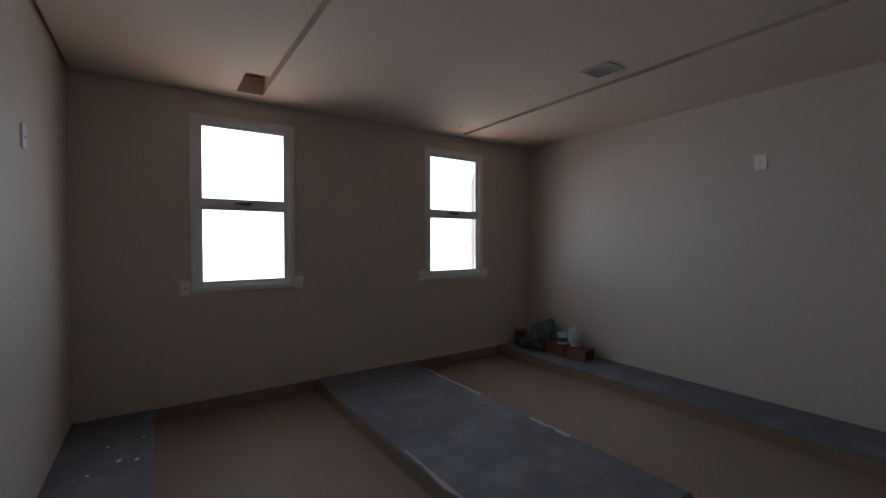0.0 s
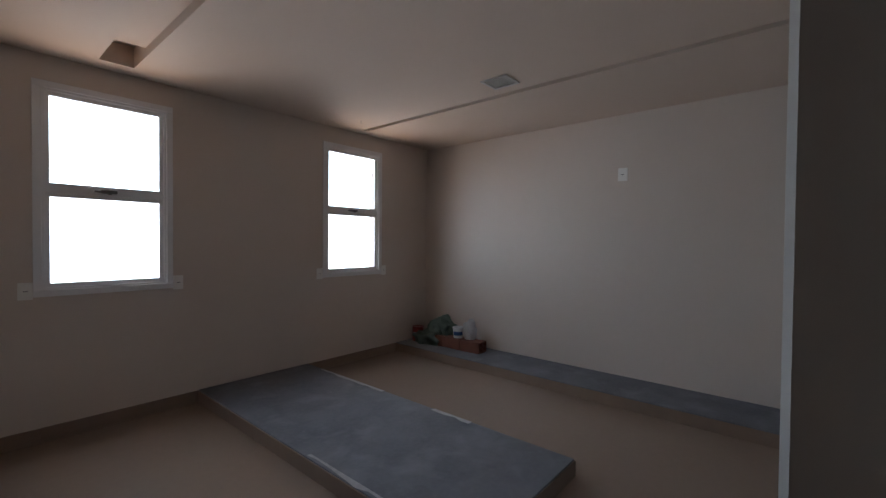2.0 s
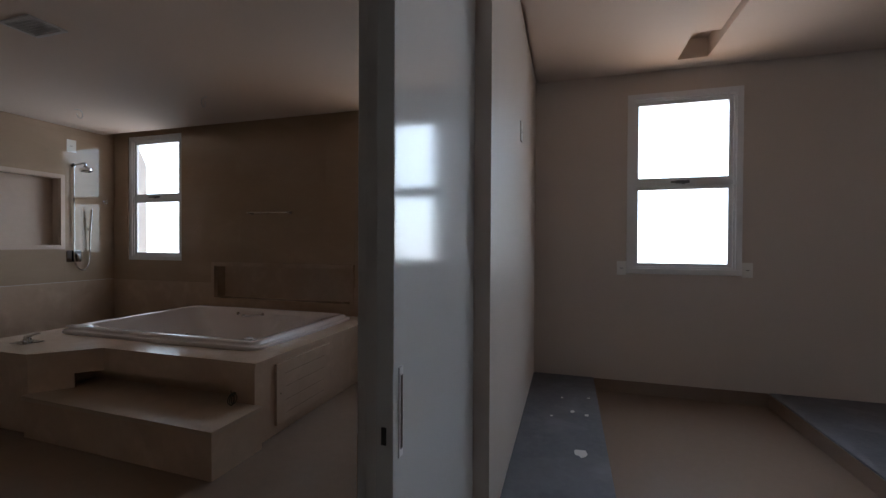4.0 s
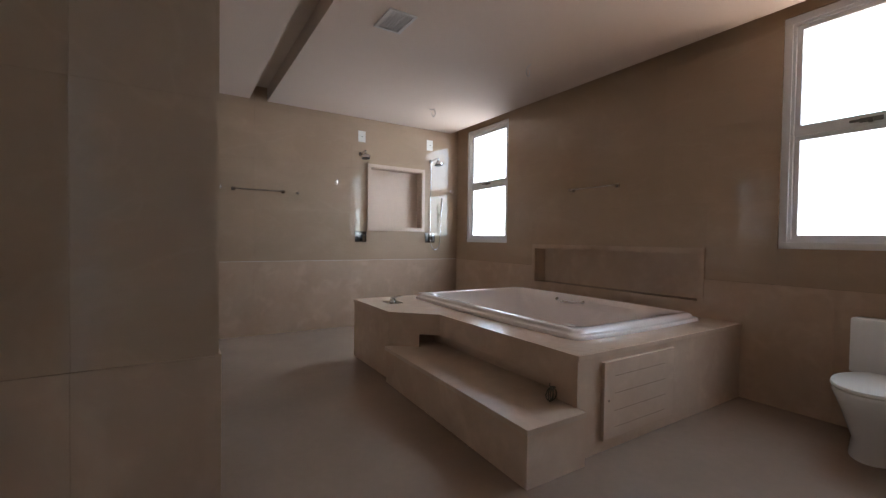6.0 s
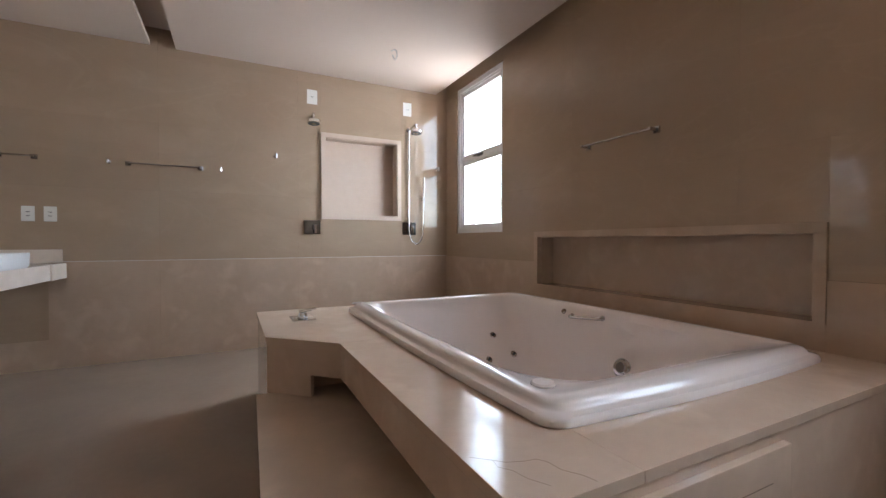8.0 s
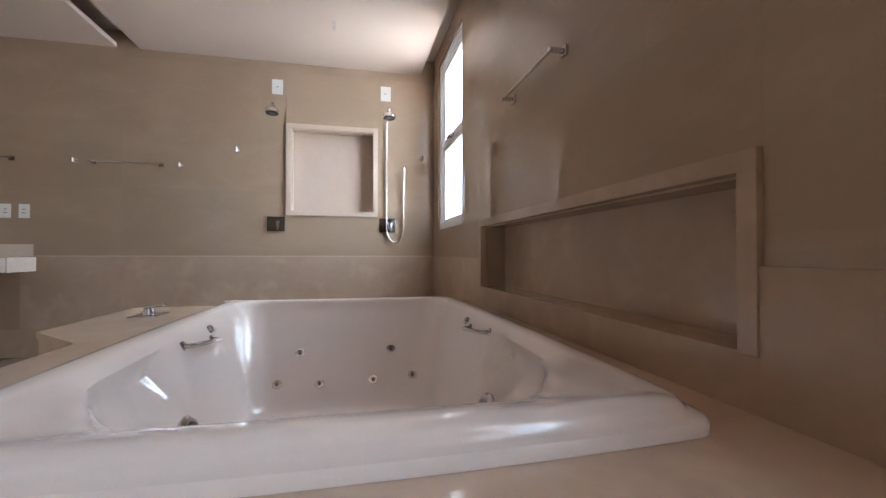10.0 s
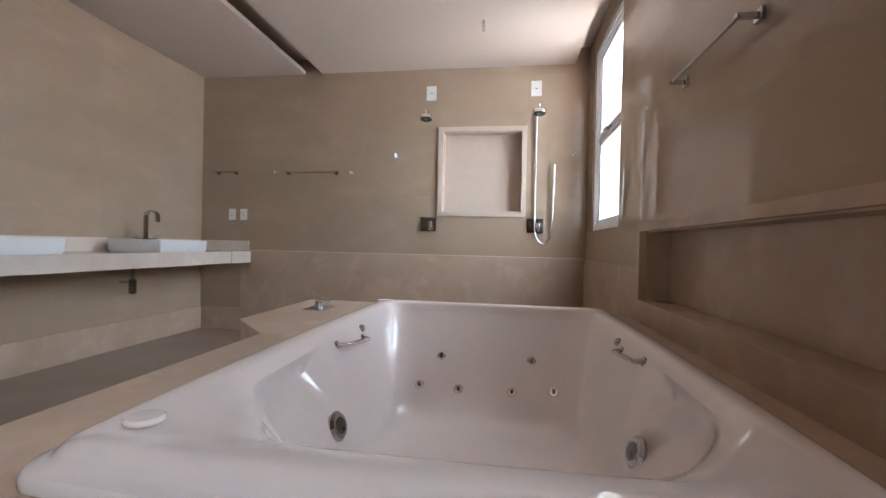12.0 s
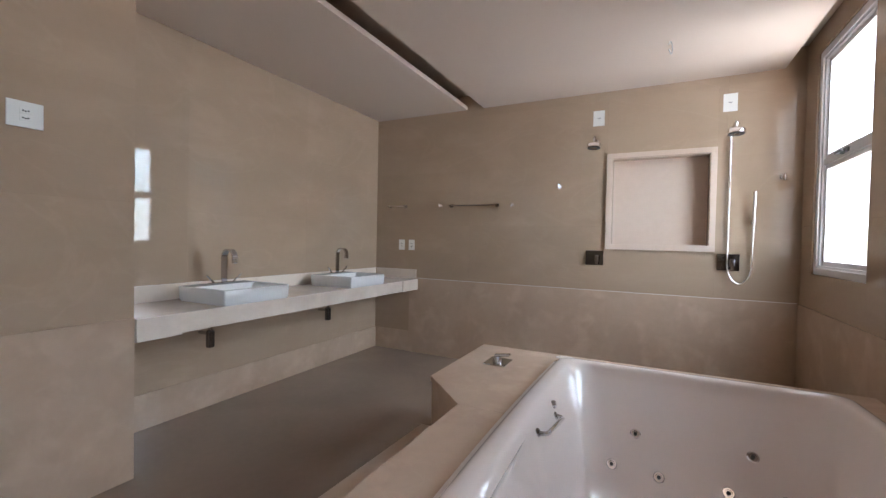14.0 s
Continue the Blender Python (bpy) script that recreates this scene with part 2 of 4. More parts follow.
# window wall with its four openings and the tub niche
_o = 0.04
holes = [(c - WIN_W / 2 + _o, c + WIN_W / 2 - _o, s + _o, s + WIN_H - _o) for cs, s in ((BATH_WIN, BATH_SILL), (CLOSET_WIN, CLOSET_SILL)) for c in cs]
NX0, NX1, NZ0, NZ1 = -4.035, -2.137, 0.695, 1.098
wall_bm = bmesh.new()
_xs = [XS - 0.2]
for h in sorted(holes):
    for a, b in ((_xs[-1], h[0]),):
        if a < NX0 and b > NX1:
            box(wall_bm, a, NX0, YF, YF + 0.2, 0, TOP)
            box(wall_bm, NX0, NX1, YF, YF + 0.2, 0, NZ0)
            box(wall_bm, NX0, NX1, YF, YF + 0.2, NZ1, TOP)
            box(wall_bm, NX0, NX1, YF + 0.13, YF + 0.2, NZ0, NZ1)
            box(wall_bm, NX1, b, YF, YF + 0.2, 0, TOP)
        else:
            box(wall_bm, a, b, YF, YF + 0.2, 0, TOP)
    box(wall_bm, h[0], h[1], YF, YF + 0.2, 0, h[2])
    box(wall_bm, h[0], h[1], YF, YF + 0.2, h[3], TOP)
    _xs.append(h[1])
box(wall_bm, _xs[-1], XE + 0.2, YF, YF + 0.2, 0, TOP)
wall_north = solid("wall_north", wall_bm, M_PAINT, "cream painted outer wall with four tall windows", "wall")

# the other walls
SX, SY0, SY1, SZ0, SZ1 = XS, 3.44, 4.246, 1.345, 2.168   # shower niche
wall_west = solid("wall_west", boxes((XS - 0.2, XS, YV - 0.2, SY0, 0, TOP), (XS - 0.2, XS, SY1, YF, 0, TOP), (XS - 0.2, XS, SY0, SY1, 0, SZ0),
                                     (XS - 0.2, XS, SY0, SY1, SZ1, TOP), (XS - 0.2, XS - 0.12, SY0, SY1, SZ0, SZ1)), M_SLAB,
                  "shower wall clad in polished beige porcelain slabs", "wall")
wall_vanity = solid("wall_vanity", boxes((XS, XP0, YV - 0.2, YV, 0, TOP)), M_SLAB, "vanity wall clad in glossy beige porcelain", "wall")
pier = solid("wall_pier", boxes((XP0, XP1, -1.6, YP - 0.012, 0, TOP)), M_SLAB, "beige clad pier beside the vanity", "wall")
wall_nook = solid("wall_nook", boxes((XP1, XB, -1.6, -1.4, 0, TOP)), M_SLAB, "beige clad wall beside the bathroom door", "wall")
wall_partition = solid("wall_partition", boxes((XB, XC, 2.44, YF, 0, TOP), (XB, -0.235, 1.638, 2.44, 0, TOP), (XB, XC, -1.6, 0.44, 0, TOP),
                                               (XB, XC, 0.44, 1.638, 2.62, TOP), (-0.235, XC, 1.638, 2.44, 2.62, TOP)), M_PAINT,
                       "cream painted partition with a pocket for the sliding door", "wall")
wall_east = solid("wall_east", boxes((XE, XE + 0.2, 0.0, YF, 0, TOP)), M_PAINT, "cream painted wall of the dressing room", "wall")
# hall side: its shade is painted on as a darker cream
wall_south = solid("wall_south", boxes((1.340, 1.349, 0.26, 0.513, 0, TOP), (1.352, XE + 0.2, 0.26, 0.486, 0, TOP), (1.352, 1.66, -1.6, 0.26, 0, TOP), (XC, 1.352, -1.8, -1.6, 0, TOP)), M_PAINT_SHADE,
                   "hall wall in cream paint darkened as shade", "wall")

# floor and platforms
solid("floor_bathroom", boxes((XS, -0.2, -1.6, YF, -0.15, 0.0)), M_FLOOR, "polished beige bathroom tile floor", "floor")
solid("floor", boxes((-0.2, XE, -1.6, YF, -0.15, 0.0)), M_FLOOR_C, "polished tan tile floor of the dressing room", "floor")
for nm, x0, x1, y0, lab in (("platform_west", XC, 0.45, 2.12, "raised raw grey concrete plinth with plaster splashes"),
                            ("platform_middle", 1.875, 3.05, 1.64, "long raised raw grey concrete plinth in the dressing room"),
                            ("platform_east", 4.46, XE, 0.43, "raised raw grey concrete plinth along the wall")):
    plat = solid(nm, boxes((x0, x1, y0, YF, 0.0, 0.118), bevel=0.006), M_CONCRETE, lab, "plinth")
    skirt = bmesh.new()
    if x0 > 0:
        box(skirt, x0 - 0.008, x0 - 0.0005, y0 - 0.008, YF, 0.0, 0.108)
    if x1 < XE - 0.1:
        box(skirt, x1 + 0.0005, x1 + 0.008, y0 - 0.008, YF, 0.0, 0.108)
    box(skirt, x0, x1, y0 - 0.008, y0 - 0.0005, 0.0, 0.108)
    part("skirting", skirt, M_FLOOR_C, plat, "beige tile skirting")
solid("baseboard", boxes((0.46, 1.865, YF - 0.012, YF, 0, 0.112), (3.06, 4.45, YF - 0.012, YF, 0, 0.112), bevel=0.002), M_FLOOR_C, "beige tile baseboard under the windows", "baseboard")

# ceilings, with light slots and shadow gaps
S1, S2 = (1.088, 1.315), (3.715, 3.79)
ceil_c = boxes((XC + 0.03, S1[0], 0.487, YF - 0.02, ZC, ZC + 0.04), (S1[1], S2[0], 0.487, YF - 0.02, ZC, ZC + 0.04), (S2[1], XE, 0.487, YF - 0.02, ZC, ZC + 0.04),
               (S1[0], S1[1], 4.68, YF - 0.02, ZC, ZC + 0.04), (S2[0], S2[1], 4.74, YF - 0.02, ZC, ZC + 0.04), (S1[0], S1[1], 0.487, 0.7, ZC, ZC + 0.04),
               (S1[0], S1[1], 0.7, 4.36, ZC + 0.07, ZC + 0.165), (S1[0] - 0.02, S1[0], 0.7, 4.70, ZC + 0.04, ZC + 0.165), (S1[1], S1[1] + 0.02, 0.7, 4.70, ZC + 0.04, ZC + 0.165),
               (S1[0], S1[1], 4.68, 4.70, ZC + 0.04, ZC + 0.165),
               (S2[0] - 0.02, S2[0], 0.487, 4.74, ZC + 0.04, ZC + 0.12), (S2[1], S2[1] + 0.02, 0.487, 4.74, ZC + 0.04, ZC + 0.12),
               (XC, XC + 0.05, 0.487, YF, ZC + 0.045, ZC + 0.06),
               (XC, XE, 0.487, YF, ZC + 0.166, ZC + 0.20), (XC, 1.4, -1.6, 0.487, ZC, ZC + 0.16))
solid("ceiling", ceil_c, M_CEIL, "white plaster ceiling with recessed light slots", "ceiling")
ceil_b = boxes((XS + 0.001, XB - 0.001, 2.10, YF - 0.17, ZB, ZB + 0.04), (XS + 0.001, XB - 0.001, YV + 0.015, 1.905, ZB, ZB + 0.04),
               (XS + 0.001, XB - 0.001, 2.10, 2.13, ZB + 0.04, ZB + 0.16), (XS + 0.001, XB - 0.001, -1.6, YF, ZB + 0.16, ZB + 0.2),
               (XP0, XB - 0.001, -1.6, YV + 0.015, ZB, ZB + 0.04))
solid("ceiling", ceil_b, M_CEIL, "white plaster bathroom ceiling with a recessed slot", "ceiling")
solid("roof_slab", boxes((XS - 0.2, XE + 0.2, -1.8, YF + 0.2, TOP, TOP + 0.2)), M_RENDER, "flat concrete roof slab", "roof")

# the land outside
_gb = bmesh.new()
box(_gb, -1500, 1500, -1500, 1500, -4.2, -4.0)
solid("ground", _gb, M_GROUND, "dry bare ground far below the windows", "ground")


# ---- windows and their daylight ----
def window(name, cx, sill, label):
    w = new(name)
    w.location = (cx, YF, sill)
    tagged(w, label, "window", "", "structure")
    x0, x1, z0, z1 = cx - WIN_W / 2, cx + WIN_W / 2, sill, sill + WIN_H
    ya, yb = YF - 0.014, YF - 0.001
    t = 0.050
    casing = boxes((x0, x1, ya, yb, z0, z0 + t), (x0, x1, ya, yb, z1 - t, z1), (x0, x0 + t, ya, yb, z0 + t, z1 - t), (x1 - t, x1, ya, yb, z0 + t, z1 - t), bevel=0.003)
    part("window_casing", casing, M_ALU, w)
    f0, f1, g0, g1 = x0 + 0.042, x1 - 0.042, z0 + 0.042, z1 - 0.042
    zm = (z0 + z1) / 2
    s = 0.026
    frame_bm = boxes((f0, f1, YF, YF + 0.07, g0, g0 + s), (f0, f1, YF, YF + 0.07, g1 - s, g1), (f0, f0 + s, YF, YF + 0.07, g0 + s, g1 - s),
                     (f1 - s, f1, YF, YF + 0.07, g0 + s, g1 - s), (f0 + s, f1 - s, YF + 0.006, YF + 0.07, zm - 0.022, zm + 0.022), bevel=0.002)
    part("window_frame", frame_bm, M_ALU, w)
    for a, b in ((g0 + s, zm - 0.022), (zm + 0.022, g1 - s)):
        i0, i1, q = f0 + s, f1 - s, 0.032
        sash = part("sash", boxes((i0, i1, YF + 0.018, YF + 0.05, a, a + q), (i0, i1, YF + 0.018, YF + 0.05, b - q, b), (i0, i0 + q, YF + 0.018, YF + 0.05, a + q, b - q),
                                  (i1 - q, i1, YF + 0.018, YF + 0.05, a + q, b - q), bevel=0.002), M_ALU, w)
        pane = part("pane", boxes((i0 + q - 0.004, i1 - q + 0.004, YF + 0.032, YF + 0.037, a + q - 0.004, b - q + 0.004)), M_GLASS, sash, "clear glass pane")
        pane.visible_shadow = False
    hb = boxes((cx - 0.055, cx + 0.055, YF - 0.006, YF + 0.012, zm - 0.002, zm + 0.026), bevel=0.003)
    box(hb, cx - 0.10, cx + 0.01, YF - 0.026, YF - 0.008, zm + 0.002, zm + 0.018, bevel=0.004)
    box(hb, cx - 0.01, cx + 0.012, YF - 0.022, YF - 0.004, zm - 0.012, zm + 0.006, bevel=0.003)
    part("window_handle", hb, M_LATCH, w, "small dark steel latch handle")
    lamp = new(name + "_daylight", bpy.data.lights.new("daylight", "AREA"))
    lamp.data.shape, lamp.data.size, lamp.data.size_y = "RECTANGLE", 3.20, 2.10
    lamp.data.energy, lamp.data.color = WINDOW_POWER, SKY_TINT
    lamp.data.spread = radians(150)
    zc = sill + WIN_H / 2 - 0.19
    lamp.matrix_world = look((cx, YF + 0.54, zc), (cx, YF + 0.54 - 1, zc - 0.50))
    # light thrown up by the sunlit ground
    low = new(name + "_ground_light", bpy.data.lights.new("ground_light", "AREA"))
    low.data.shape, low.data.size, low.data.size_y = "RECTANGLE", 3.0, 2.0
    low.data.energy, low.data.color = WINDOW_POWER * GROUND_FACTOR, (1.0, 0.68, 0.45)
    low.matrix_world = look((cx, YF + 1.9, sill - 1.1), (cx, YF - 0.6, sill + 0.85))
    lamp = (lamp, low)
    return w, lamp


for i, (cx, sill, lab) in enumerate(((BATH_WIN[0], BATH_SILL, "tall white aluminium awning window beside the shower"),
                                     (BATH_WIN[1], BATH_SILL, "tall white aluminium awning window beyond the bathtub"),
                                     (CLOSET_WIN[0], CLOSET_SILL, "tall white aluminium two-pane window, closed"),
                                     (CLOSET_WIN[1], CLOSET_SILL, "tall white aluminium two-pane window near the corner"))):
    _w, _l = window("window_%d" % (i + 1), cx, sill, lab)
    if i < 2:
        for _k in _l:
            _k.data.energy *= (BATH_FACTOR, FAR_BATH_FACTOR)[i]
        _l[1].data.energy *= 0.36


# ---- wall plates ----
def plate(place, normal, w=0.08, h=0.12, holes_n=1, label="white plastic wall plate", name="wall_outlet", category="outlet", tilt=0):
    """A wall plate whose face looks along normal ('x+', 'x-', 'y+', 'y-')."""
    turn = {"y-": 0, "x+": 90, "y+": 180, "x-": 270}[normal]
    e = thing(name, place, label, category)
    e.rotation_euler = (0, radians(tilt), radians(turn))
    e.matrix_basis = pose(*place, 0, tilt, turn)
    inv = e.matrix_basis

    def local(bm):
        bm.transform(inv)
        return bm
    part("cover", local(boxes((-w / 2, w / 2, -0.009, 0, -h / 2, h / 2), bevel=0.0025)), M_PLATE, e)
    for k in range(holes_n):
        off = 0 if holes_n == 1 else (k - 0.5) * 0.032
        mod = part("module", local(boxes((-0.021, 0.021, -0.0115, -0.009, off - 0.0125, off + 0.0125), bevel=0.001)), M_PLATE, e)
        for dx in (-0.009, 0.0, 0.009):
            part("pin_hole", local(lathe(bmesh.new(), [(0.0038, 0), (0.0038, 0.001)], (dx, -0.0115, off - (0.002 if dx == 0 else 0)), (0, -1, 0), 8)), M_DARK, mod)
    return e


zs = 1.17
for cx in (0.688, 1.702, 3.208, 4.222):
    plate((cx, YF, zs), "y-", 0.082, 0.13, 1, "white wall outlet at the foot of the window frame")
plate((XE, 2.0, 2.318), "x-", 0.10, 0.14, 1, "white wall outlet high on the cream wall")
plate((XC, 3.575, 2.155), "x+", 0.09, 0.13, 1, "white wall outlet high beside the corner")
plate((XS, 3.306, 2.572), "x+", 0.105, 0.15, 1, "white outlet above the shower head")
plate((XS, 4.375, 2.59), "x+", 0.105, 0.155, 1, "white outlet above the hand shower")
plate((XS, 1.068, 1.288), "x+", 0.085, 0.125, 2, "white double outlet beside the vanity")
plate((XS, 1.207, 1.288), "x+", 0.085, 0.125, 2, "white double outlet beside the vanity")
plate((-2.25, YP + 0.002, 1.87), "y+", 0.125, 0.115, 2, "large white switch plate on the pier", "switch_plate", "switch")


# ---- sliding doors ----
def sliding_door(x0, x1, y0, y1, pull, label):
    d = thing("sliding_door", ((x0 + x1) / 2, (y0 + y1) / 2, 0), label, "door")
    leaf = part("leaf", boxes((x0, x1, y0, y1, 0.008, 2.61), bevel=0.003), M_LACQUER, d)
    p = bmesh.new()
    g = bmesh.new()
    for (a, b, zlo, zhi, face) in pull:
        if face == "x+":
            box(p, x1, x1 + 0.004, a, b, zlo, zhi, bevel=0.0015)
            box(g, x1 + 0.004, x1 + 0.0052, a + 0.006, b - 0.006, zlo + 0.02, zhi - 0.02)
        else:
            box(p, a, b, y1, y1 + 0.004, zlo, zhi, bevel=0.0015)
            box(g, a + 0.006, b - 0.006, y1 + 0.004, y1 + 0.0052, zlo + 0.012, zhi - 0.012)
    h = part("pull", p, M_ALU, d, "pale metal flush pull")
    part("pull_recess", g, M_DARK if pull[0][4] != "x+" else M_STEEL, h)
    return d, leaf


door_a, leaf_a = sliding_door(-0.225, -0.18, 1.567, 2.434, [(1.594, 1.618, 0.868, 1.086, "x+")], "glossy white sliding bathroom door pushed into its pocket")
part("lock_slot", boxes((-0.210, -0.197, 1.563, 1.5665, 0.91, 0.952), bevel=0.001), M_DARK, door_a, "dark lock recess")
sliding_door(1.35, 2.33, 0.487, 0.507, [(1.80, 1.84, 0.90, 1.15, "y+")], "white sliding dressing room door, half open")
solid("door_casing", boxes((2.331, 2.40, 0.487, 0.553, 0, 2.61), bevel=0.002), M_JAMB, "white painted casing beside the sliding door", "door casing")
solid("door_jamb", boxes((XB + 0.002, -0.272, 1.613, 1.637, 0, 2.61), (-0.268, -0.238, 1.598, 1.637, 0, 2.61), bevel=0.002), M_JAMB,
      "grey-white painted jamb of the bathroom doorway", "door jamb")


# ---- ceiling vents and cable ends ----
def vent(x0, x1, y0, y1, z, label):
    v = thing("ceiling_vent", ((x0 + x1) / 2, (y0 + y1) / 2, z), label, "vent")
    t = 0.025
    part("frame", boxes((x0, x1, y0, y0 + t, z - 0.012, z), (x0, x1, y1 - t, y1, z - 0.012, z), (x0, x0 + t, y0 + t, y1 - t, z - 0.012, z), (x1 - t, x1, y0 + t, y1 - t, z - 0.012, z), bevel=0.002), M_VENT, v)
    part("backing", boxes((x0 + t, x1 - t, y0 + t, y1 - t, z - 0.002, z - 0.0005)), M_VENT, v)
    n = 7
    for i in range(n):
        yy = y0 + t + (i + 0.5) * (y1 - y0 - 2 * t) / n
        bm = boxes((x0 + t, x1 - t, -0.010, 0.010, -0.001, 0.001))
        bm.transform(pose(0, yy, z - 0.007, 25))
        part("slat", bm, M_VENT, v)
    return v


vent(3.335, 3.57, 2.40, 2.655, ZC, "grey square ventilation grille in the ceiling")
vent(-3.36, -3.06, 2.46, 2.68, ZB, "grey ventilation grille in the bathroom ceiling")


def cable_end(x, y, seed):
    c = thing("ceiling_cable", (x, y, ZB), "loose pale cable end hanging from the ceiling", "cable")
    d = 1 if seed % 2 else -1
    p = [(x - 0.05 * d, y - 0.01, ZB - 0.002), (x - 0.03 * d, y, ZB - 0.008), (x - 0.012 * d, y, ZB - 0.004), (x, y, ZB - 0.012)]
    p += [(x + d * (0.004 + 0.030 * math.sin(radians(a))), y + 0.016 * math.sin(radians(a * 0.7)), ZB - 0.055 + 0.043 * math.cos(radians(a))) for a in range(20, 281, 20)]
    part("wire", tube(bmesh.new(), p, 0.0034, 6), M_BAG, c, "", True)
    return c


cable_end(-4.85, 3.88, 1)
cable_end(-3.24, 3.95, 2)


# ---- cladding: slabs and wainscot ----
def clad(parent, axis, plane, u0, u1, rows_z, width, depth, mat, name, skip=(), start=0.0, joint=0.0004):
    """Slabs on a wall: axis 'x' for a wall at x = plane, running along y; the slabs stand depth proud of the plane, either way by its sign."""
    shared = {}
    for row, (z0, z1) in enumerate(zip(rows_z, rows_z[1:])):
        edges = [u0]
        e = u0 + start
        while e <= u0 + 0.02:
            e += width
        while e < u1 - 0.02:
            edges.append(e)
            e += width
        edges.append(u1)
        for a, b in zip(edges, edges[1:]):
            cells = [(a, b, z0, z1)]
            for s0, s1, t0, t1 in skip:
                nxt = []
                for c0, c1, d0, d1 in cells:
                    if s1 <= c0 or s0 >= c1 or t1 <= d0 or t0 >= d1:
                        nxt.append((c0, c1, d0, d1))
                        continue
                    if s0 > c0:
                        nxt.append((c0, s0, d0, d1))
                    if s1 < c1:
                        nxt.append((s1, c1, d0, d1))
                    m0, m1 = max(c0, s0), min(c1, s1)
                    if t0 > d0:
                        nxt.append((m0, m1, d0, t0))
                    if t1 < d1:
                        nxt.append((m0, m1, t1, d1))
                cells = nxt
            for c0, c1, d0, d1 in cells:
                w, h = c1 - c0 - joint, d1 - d0 - joint
                if w < 0.006 or h < 0.006:
                    continue
                key = (round(w, 4), round(h, 4))
                if key not in shared:
                    lo, hi = min(0, depth), max(0, depth)
                    bm = boxes((lo, hi, -w / 2, w / 2, -h / 2, h / 2)) if axis == "x" else boxes((-w / 2, w / 2, lo, hi, -h / 2, h / 2))
                    shared[key] = mesh_of(name, bm, mat)
                ob = new(name, shared[key])
                c, d = (c0 + c1) / 2, (d0 + d1) / 2
                ob.location = (plane, c, d) if axis == "x" else (c, plane, d)
                ob.parent = parent


# ---- bathtub deck with its step ----
DZ = 0.572
A, B, C, E_ = (-4.362, 2.70), (-3.525, 2.70), (-3.222, 3.010), (-1.812, 3.004)
TX0, TX1, TY0, TY1 = -4.16, -2.03, 3.268, 4.73     # outer rim of the tub
STEP_Y, STEP_X1, STEP_Z = 2.593, -1.757, 0.29
deck = thing("tub_surround", (-3.0, 3.4, 0), "cream marble bathtub surround with a built-in step", "bathtub surround")
t = 0.03
RZ1 = 0.398         # foot recess over the step
RX1 = -2.02
# walls of the surround
part("west_panel", boxes((A[0], A[0] + t, A[1], YF - NM - 0.001, 0, DZ - t)), M_MARBLE, deck)
part("jut_panel", boxes((A[0] + t, B[0], A[1], A[1] + t, 0, DZ - t)), M_MARBLE, deck)
_d = Vector((C[0] - B[0], C[1] - B[1], 0)).normalized()
_n = Vector((-_d.y, _d.x, 0))
def slanted(f0, f1, z0, z1, thick=t):
    L = Vector((C[0] - B[0], C[1] - B[1], 0)).length
    p0, p1 = Vector((*B, 0)) + _d * L * f0, Vector((*B, 0)) + _d * L * f1
    return prism([(p0.x, p0.y), (p1.x, p1.y), (p1.x + _n.x * thick, p1.y + _n.y * thick), (p0.x + _n.x * thick, p0.y + _n.y * thick)], z0, z1)
part("slanted_panel", slanted(0, 1, RZ1, DZ - t), M_MARBLE, deck)
part("slanted_panel", slanted(0, 0.60, 0, RZ1), M_MARBLE, deck)
part("front_panel", boxes((C[0], E_[0] - t, C[1], C[1] + t, RZ1, DZ - t)), M_MARBLE, deck)
part("front_panel", boxes((RX1, E_[0] - t, C[1], C[1] + t, STEP_Z, RZ1)), M_MARBLE, deck)
part("end_panel", boxes((E_[0] - t, E_[0], E_[1], YF - NM - 0.001, 0, DZ - t)), M_MARBLE, deck)
part("recess_back", boxes((-3.50, RX1, 3.12, 3.14, 0, RZ1), (-3.52, -3.50, 2.80, 3.14, 0, RZ1)), M_MARBLE, deck, "shaded marble back of the foot recess")
part("recess_top", prism([(-3.44, 2.87), (C[0], C[1] + t), (RX1, C[1] + t), (RX1, 3.14), (-3.50, 3.14)], RZ1, RZ1 + 0.012), M_MARBLE, deck)
# deck top: a slab with the tub's opening cut out
q = 0.06
part("deck_top", prism([(A[0] - 0.008, A[1] - 0.008), (B[0] + 0.003, B[1] - 0.008), (C[0] + 0.003, C[1] - 0.008), (C[0], TY0 + q), (A[0] - 0.008, TY0 + q)], DZ - t, DZ, 0.0018), M_MARBLE, deck)
part("deck_top", boxes((C[0] + 0.0005, E_[0] + 0.008, C[1] - 0.008, TY0 + q, DZ - t, DZ), bevel=0.0018), M_MARBLE, deck)
part("deck_top", boxes((A[0] - 0.008, TX0 + q, TY0 + q + 0.0005, YF - NM - 0.001, DZ - t, DZ), bevel=0.0018), M_MARBLE, deck)
part("deck_top", boxes((TX1 - q, E_[0] + 0.008, TY0 + q + 0.0005, YF - NM - 0.001, DZ - t, DZ), bevel=0.0018), M_MARBLE, deck)
part("deck_top", boxes((TX0 + q + 0.0005, TX1 - q - 0.0005, TY1 - q, YF - NM - 0.001, DZ - t, DZ), bevel=0.0018), M_MARBLE, deck)
def stone_vein(pts, width):
    bm = bmesh.new()
    edge = [(bm.verts.new((x - width, y + width, DZ + 0.0006)), bm.verts.new((x + width, y - width, DZ + 0.0006))) for x, y in pts]
    for (a, b), (c, d) in zip(edge, edge[1:]):
        bm.faces.new((a, b, d, c))
    part("stone_vein", bm, M_VEIN, deck, "thin brown vein in the stone")


